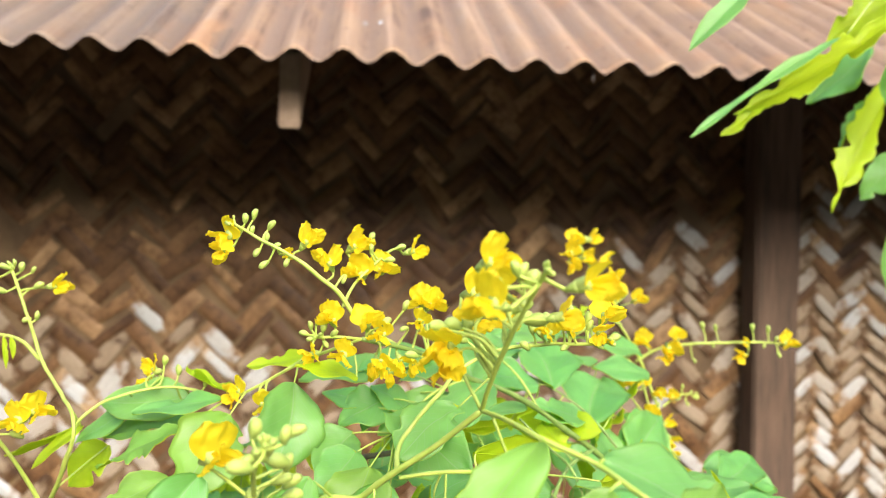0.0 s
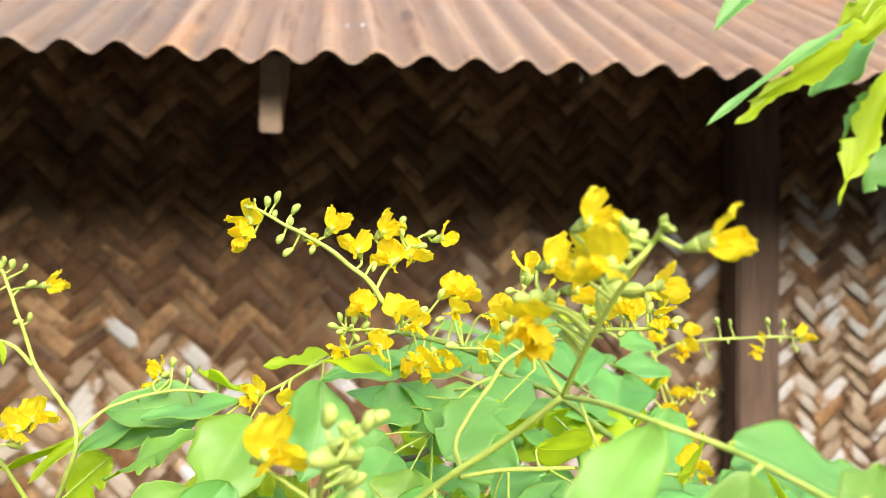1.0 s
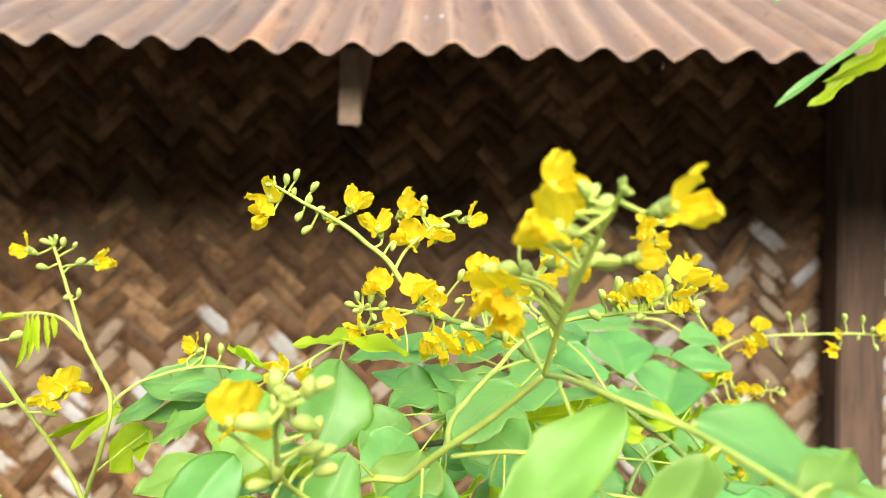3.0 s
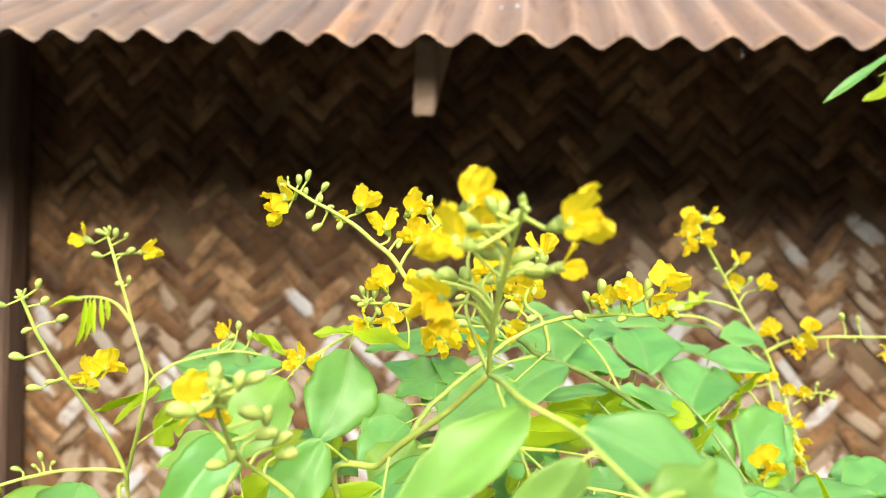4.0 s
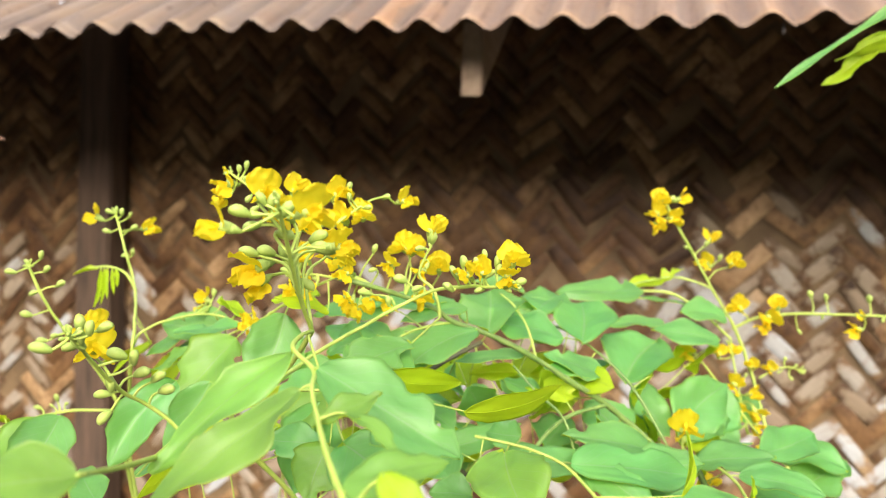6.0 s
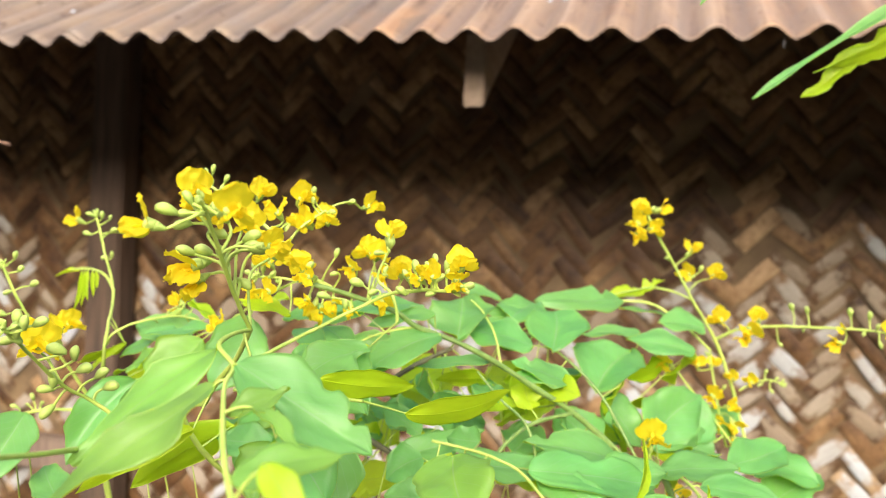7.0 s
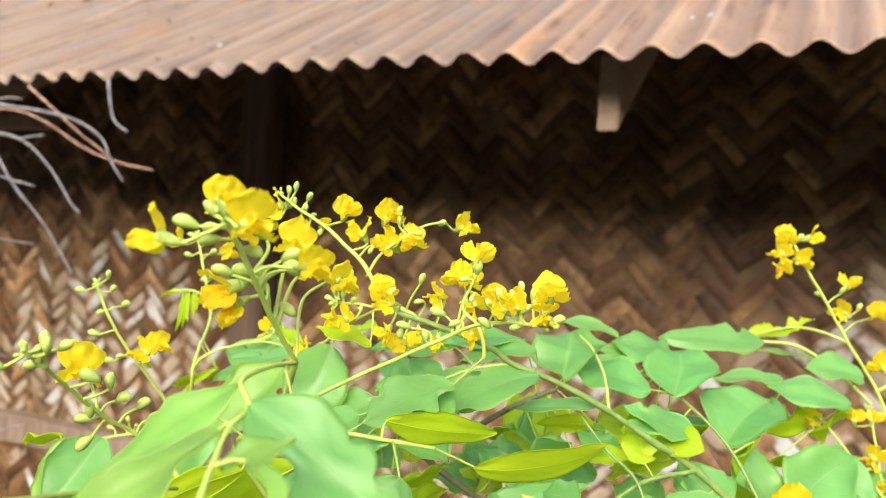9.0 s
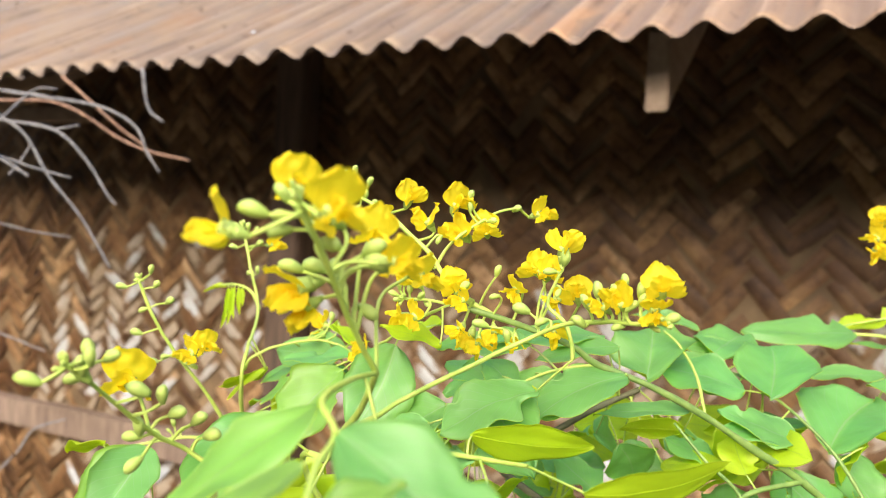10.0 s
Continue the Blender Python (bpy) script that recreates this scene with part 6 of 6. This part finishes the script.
dry_branch = tagged(new("dry_branch"), "bare grey dry branch with thin crooked twigs beside the hut", "branch")
bough = [(-1.75, 0.75, 0.0), (-1.72, 0.78, 0.8), (-1.62, 0.82, 1.4), (-1.50, 0.86, 1.72)]
twig(dry_branch, 0.014, 0.006, *bough)
twig(dry_branch, .0030, .0020, (-1.55, 0.84, 1.6), (-1.1736, 0.7942, 1.842), (-1.1276, 0.8169, 1.8362), (-1.0664, 0.8473, 1.8296), (-0.9897, 0.8852, 1.8188), (-0.9426, 0.908, 1.7918), (-0.9252, 0.9157, 1.7545), (-0.9068, 0.9241, 1.7259))
twig(dry_branch, .0028, .0020, (-1.55, 0.84, 1.6), (-1.2116, 0.8194, 1.8234), (-1.1646, 0.8429, 1.8262), (-1.0941, 0.8782, 1.8286), (-1.0458, 0.9017, 1.8094), (-0.9968, 0.9253, 1.7772), (-0.9486, 0.9488, 1.7581), (-0.897, 0.9743, 1.7488), brown=True)
twig(dry_branch, .0025, .0018, (-1.0807, 0.8859, 1.8689), (-1.0393, 0.9056, 1.8318), (-0.9979, 0.9252, 1.7947), (-0.9568, 0.9449, 1.7646), brown=True)
twig(dry_branch, .0026, .0020, (-0.9464, 0.9197, 1.8813), (-0.9354, 0.9236, 1.8237), (-0.9143, 0.9336, 1.8027))
twig(dry_branch, .0030, .0020, (-1.55, 0.84, 1.6), (-1.0631, 0.725, 1.791), (-1.021, 0.7457, 1.7803), (-0.9547, 0.7784, 1.7703), (-0.9146, 0.7974, 1.734), (-0.8842, 0.8113, 1.6855), (-0.8731, 0.8165, 1.6731))
twig(dry_branch, .0018, .0014, (-0.9547, 0.7784, 1.7703), (-0.9241, 0.7939, 1.7782))
twig(dry_branch, .0028, .0018, (-1.55, 0.84, 1.6), (-1.0646, 0.7249, 1.8179), (-1.0213, 0.7456, 1.7857), (-0.9887, 0.7612, 1.7606), (-0.9581, 0.7751, 1.7083), (-0.9171, 0.7941, 1.6566), (-0.8942, 0.8045, 1.6193), (-0.875, 0.8132, 1.5856))
twig(dry_branch, .0024, .0016, (-1.55, 0.84, 1.6), (-0.962, 0.662, 1.7337), (-0.9237, 0.6809, 1.724), (-0.8853, 0.6997, 1.7122), (-0.8439, 0.7201, 1.702))
twig(dry_branch, .0022, .0020, (-1.55, 0.84, 1.6), (-0.9429, 0.6494, 1.7426), (-0.9047, 0.6679, 1.7207), (-0.8728, 0.6833, 1.7006))
twig(dry_branch, .0018, .0012, (-0.9596, 0.7183, 1.7035), (-0.9445, 0.7265, 1.7265), (-0.9357, 0.7314, 1.7454))
twig(dry_branch, .0018, .0012, (-1.55, 0.84, 1.6), (-1.0548, 0.7252, 1.6485), (-1.0128, 0.7459, 1.6394), (-0.9708, 0.7666, 1.6302), (-0.9256, 0.789, 1.6252))
twig(dry_branch, .0020, .0014, (-1.0399, 0.7586, 1.7824), (-1.0093, 0.7863, 1.8271), (-0.981, 0.8004, 1.8304))
twig(dry_branch, .0022, .0014, (-1.70, 0.8, 1.1), (-1.2403, 0.8516, 1.4731), (-1.1904, 0.8761, 1.4578), (-1.1236, 0.9087, 1.4325))
twig(dry_branch, .0022, .0014, (-1.0997, 0.804, 1.2542), (-1.0646, 0.8227, 1.2984), (-1.044, 0.834, 1.3333), (-1.0035, 0.8546, 1.3509))

# ---- the weave of the wall, last ----
P = 0.041
R2 = math.sqrt(0.5)
P_EAST = 0.035


def strip_points(length, width, seed):
    """A bowed split-bamboo float, flat on the wall, long side along local X; local Z is out of the wall."""
    pts, faces = [], []
    for i in range(5):
        u = i / 4 - 0.5
        lift = 0.0042 * math.cos(u * math.pi * 0.96) - 0.0006
        skew = 0.0007 * math.sin(seed * 3 + i)
        for v, h in ((-0.5, -0.0012), (-0.42, 0.0003), (0.42, 0.0003), (0.5, -0.0012)):
            pts.append((u * length, v * width + skew, lift + h))
    for i in range(4):
        for j in range(3):
            a = i * 4 + j
            faces.append((a, a + 4, a + 5, a + 1))
    return pts, faces


def floats(pitch, x0, x1):
    """Row, direction and centre of every visible float of a three-over, three-under twill panel."""
    step = pitch * R2
    dx, dz = (-0.745 - 2 * step) % (6 * step), (1.508 - step) % (2 * step) + 30 * step
    for i in range(-100, 100):
        for j in range(-100, 100):
            k = (i + j) % 6
            if k not in (0, 3):
                continue
            u, v = (i + 1.5, j + 0.5) if k == 0 else (i + 0.5, j + 1.5)
            x, z = (u + v) * step + dx, (u - v) * step + dz
            if x0 < x < x1 and 0.02 < z < 2.40:
                yield (i - j) // 2, k // 3, x, z


wall = tagged(new("wall_south"), "woven split-bamboo wall with bleached strips under the eave", "wall", kind="structure")
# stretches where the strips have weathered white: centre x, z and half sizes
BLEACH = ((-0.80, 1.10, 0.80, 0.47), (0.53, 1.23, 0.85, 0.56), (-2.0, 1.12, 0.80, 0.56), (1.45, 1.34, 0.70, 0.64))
shared = []
for q in range(12):
    pts, faces = strip_points(3 * P * (1.02, 0.98, 1.04)[q % 3], P * (0.98, 0.74, 0.86, 0.62, 1.0, 0.80)[q % 6], q)
    me = bpy.data.meshes.new("strip")
    me.from_pydata(pts, [], faces)
    me.polygons.foreach_set("use_smooth", [True] * len(me.polygons))
    uvl = me.uv_layers.new(name="UVMap")
    for lp in me.loops:
        c = me.vertices[lp.vertex_index].co
        uvl.data[lp.index].uv = (c.y + 0.13 * q, c.x + 0.3 * q)
    lie = me.uv_layers.new(name="strip")
    for lp in me.loops:
        lie.data[lp.index].uv = (lp.vertex_index // 4 / 4, lp.vertex_index % 4 / 3)
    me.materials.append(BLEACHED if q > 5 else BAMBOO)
    shared.append(me)
rng = random.Random(11)
TURN_A = Matrix(((R2, -R2, 0), (0, 0, -1), (R2, R2, 0)))
TURN_B = Matrix(((R2, R2, 0), (0, 0, -1), (-R2, R2, 0)))
verts, polys, uvs, slots, near = [], [], [], [], 0
for row, kind, x, z in itertools.chain(floats(P, -3.38, 0.93), floats(P_EAST, 0.93, 2.38)):
    pitch = P if x < 0.93 else P_EAST
    m3 = TURN_A if kind == 0 else TURN_B
    tilt = Matrix.Rotation(rng.gauss(0, 0.085), 3, "Y")
    spot = Vector((x + rng.gauss(0, 0.004), WALL_Y + rng.uniform(-0.002, 0.002), z + rng.gauss(0, 0.004)))
    if rng.random() < 0.025:
        continue
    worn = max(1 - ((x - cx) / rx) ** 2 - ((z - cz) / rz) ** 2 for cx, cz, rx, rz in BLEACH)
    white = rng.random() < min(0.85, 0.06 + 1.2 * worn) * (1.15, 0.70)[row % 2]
    if -0.95 < x < 0.83 and 1.12 < z < 1.78 and near < 300 and (x * 7.3 + z * 3.1) % 1.0 < 0.55:
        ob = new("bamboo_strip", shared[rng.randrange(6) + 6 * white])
        ob.parent = wall
        ob.matrix_basis = Matrix.Translation(spot) @ (tilt @ m3).to_4x4()
        near += 1
        continue
    q = rng.randrange(6)
    pts, faces = strip_points(3 * pitch * (1.02, 0.98, 1.04)[q % 3], pitch * (0.98, 0.74, 0.86, 0.62, 1.0, 0.80)[q], q)
    n0 = len(verts)
    for p in pts:
        verts.append(tuple(spot + tilt @ (m3 @ Vector(p))))
        uvs.append((p[1] + 0.13 * q, p[0] + 0.3 * q))
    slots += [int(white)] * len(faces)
    polys += [tuple(a + n0 for a in f) for f in faces]
me = bpy.data.meshes.new("woven_strips")
me.from_pydata(verts, [], polys)
me.polygons.foreach_set("use_smooth", [True] * len(me.polygons))
uvl = me.uv_layers.new(name="UVMap")
idx = np.zeros(len(me.loops), dtype=np.int32)
me.loops.foreach_get("vertex_index", idx)
uvl.data.foreach_set("uv", np.array(uvs, dtype=np.float32)[idx].ravel())
lie = me.uv_layers.new(name="strip")
lie.data.foreach_set("uv", np.column_stack((idx % 20 // 4 / 4, idx % 4 / 3)).astype(np.float32).ravel())
me.materials.append(BAMBOO_REST)
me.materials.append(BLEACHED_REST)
me.polygons.foreach_set("material_index", slots)
rest = new("woven_strips", me)
rest.parent = wall
tagged(rest, kind="stuff")

# ---- the smallest things ----
for x, y, size, k in ((-0.113, 1.363, 0.006, 1), (-0.140, 1.352, 0.004, 2), (-1.095, 1.341, 0.006, 3)):
    splash(x, y, size, k)
bm = bmesh.new()
tube(bm, spline(((0.222, 1.222, 1.962), (0.222, 1.214, 1.953), (0.221, 1.212, 1.947), (0.2215, 1.216, 1.943)), 5), 0.0016, 0.0012, 7)
tagged(new("wire_hook", mesh_of("wire_hook", bm, TWIG, smooth=True)), "short grey bent wire hook under the edge of the roof", "hook")
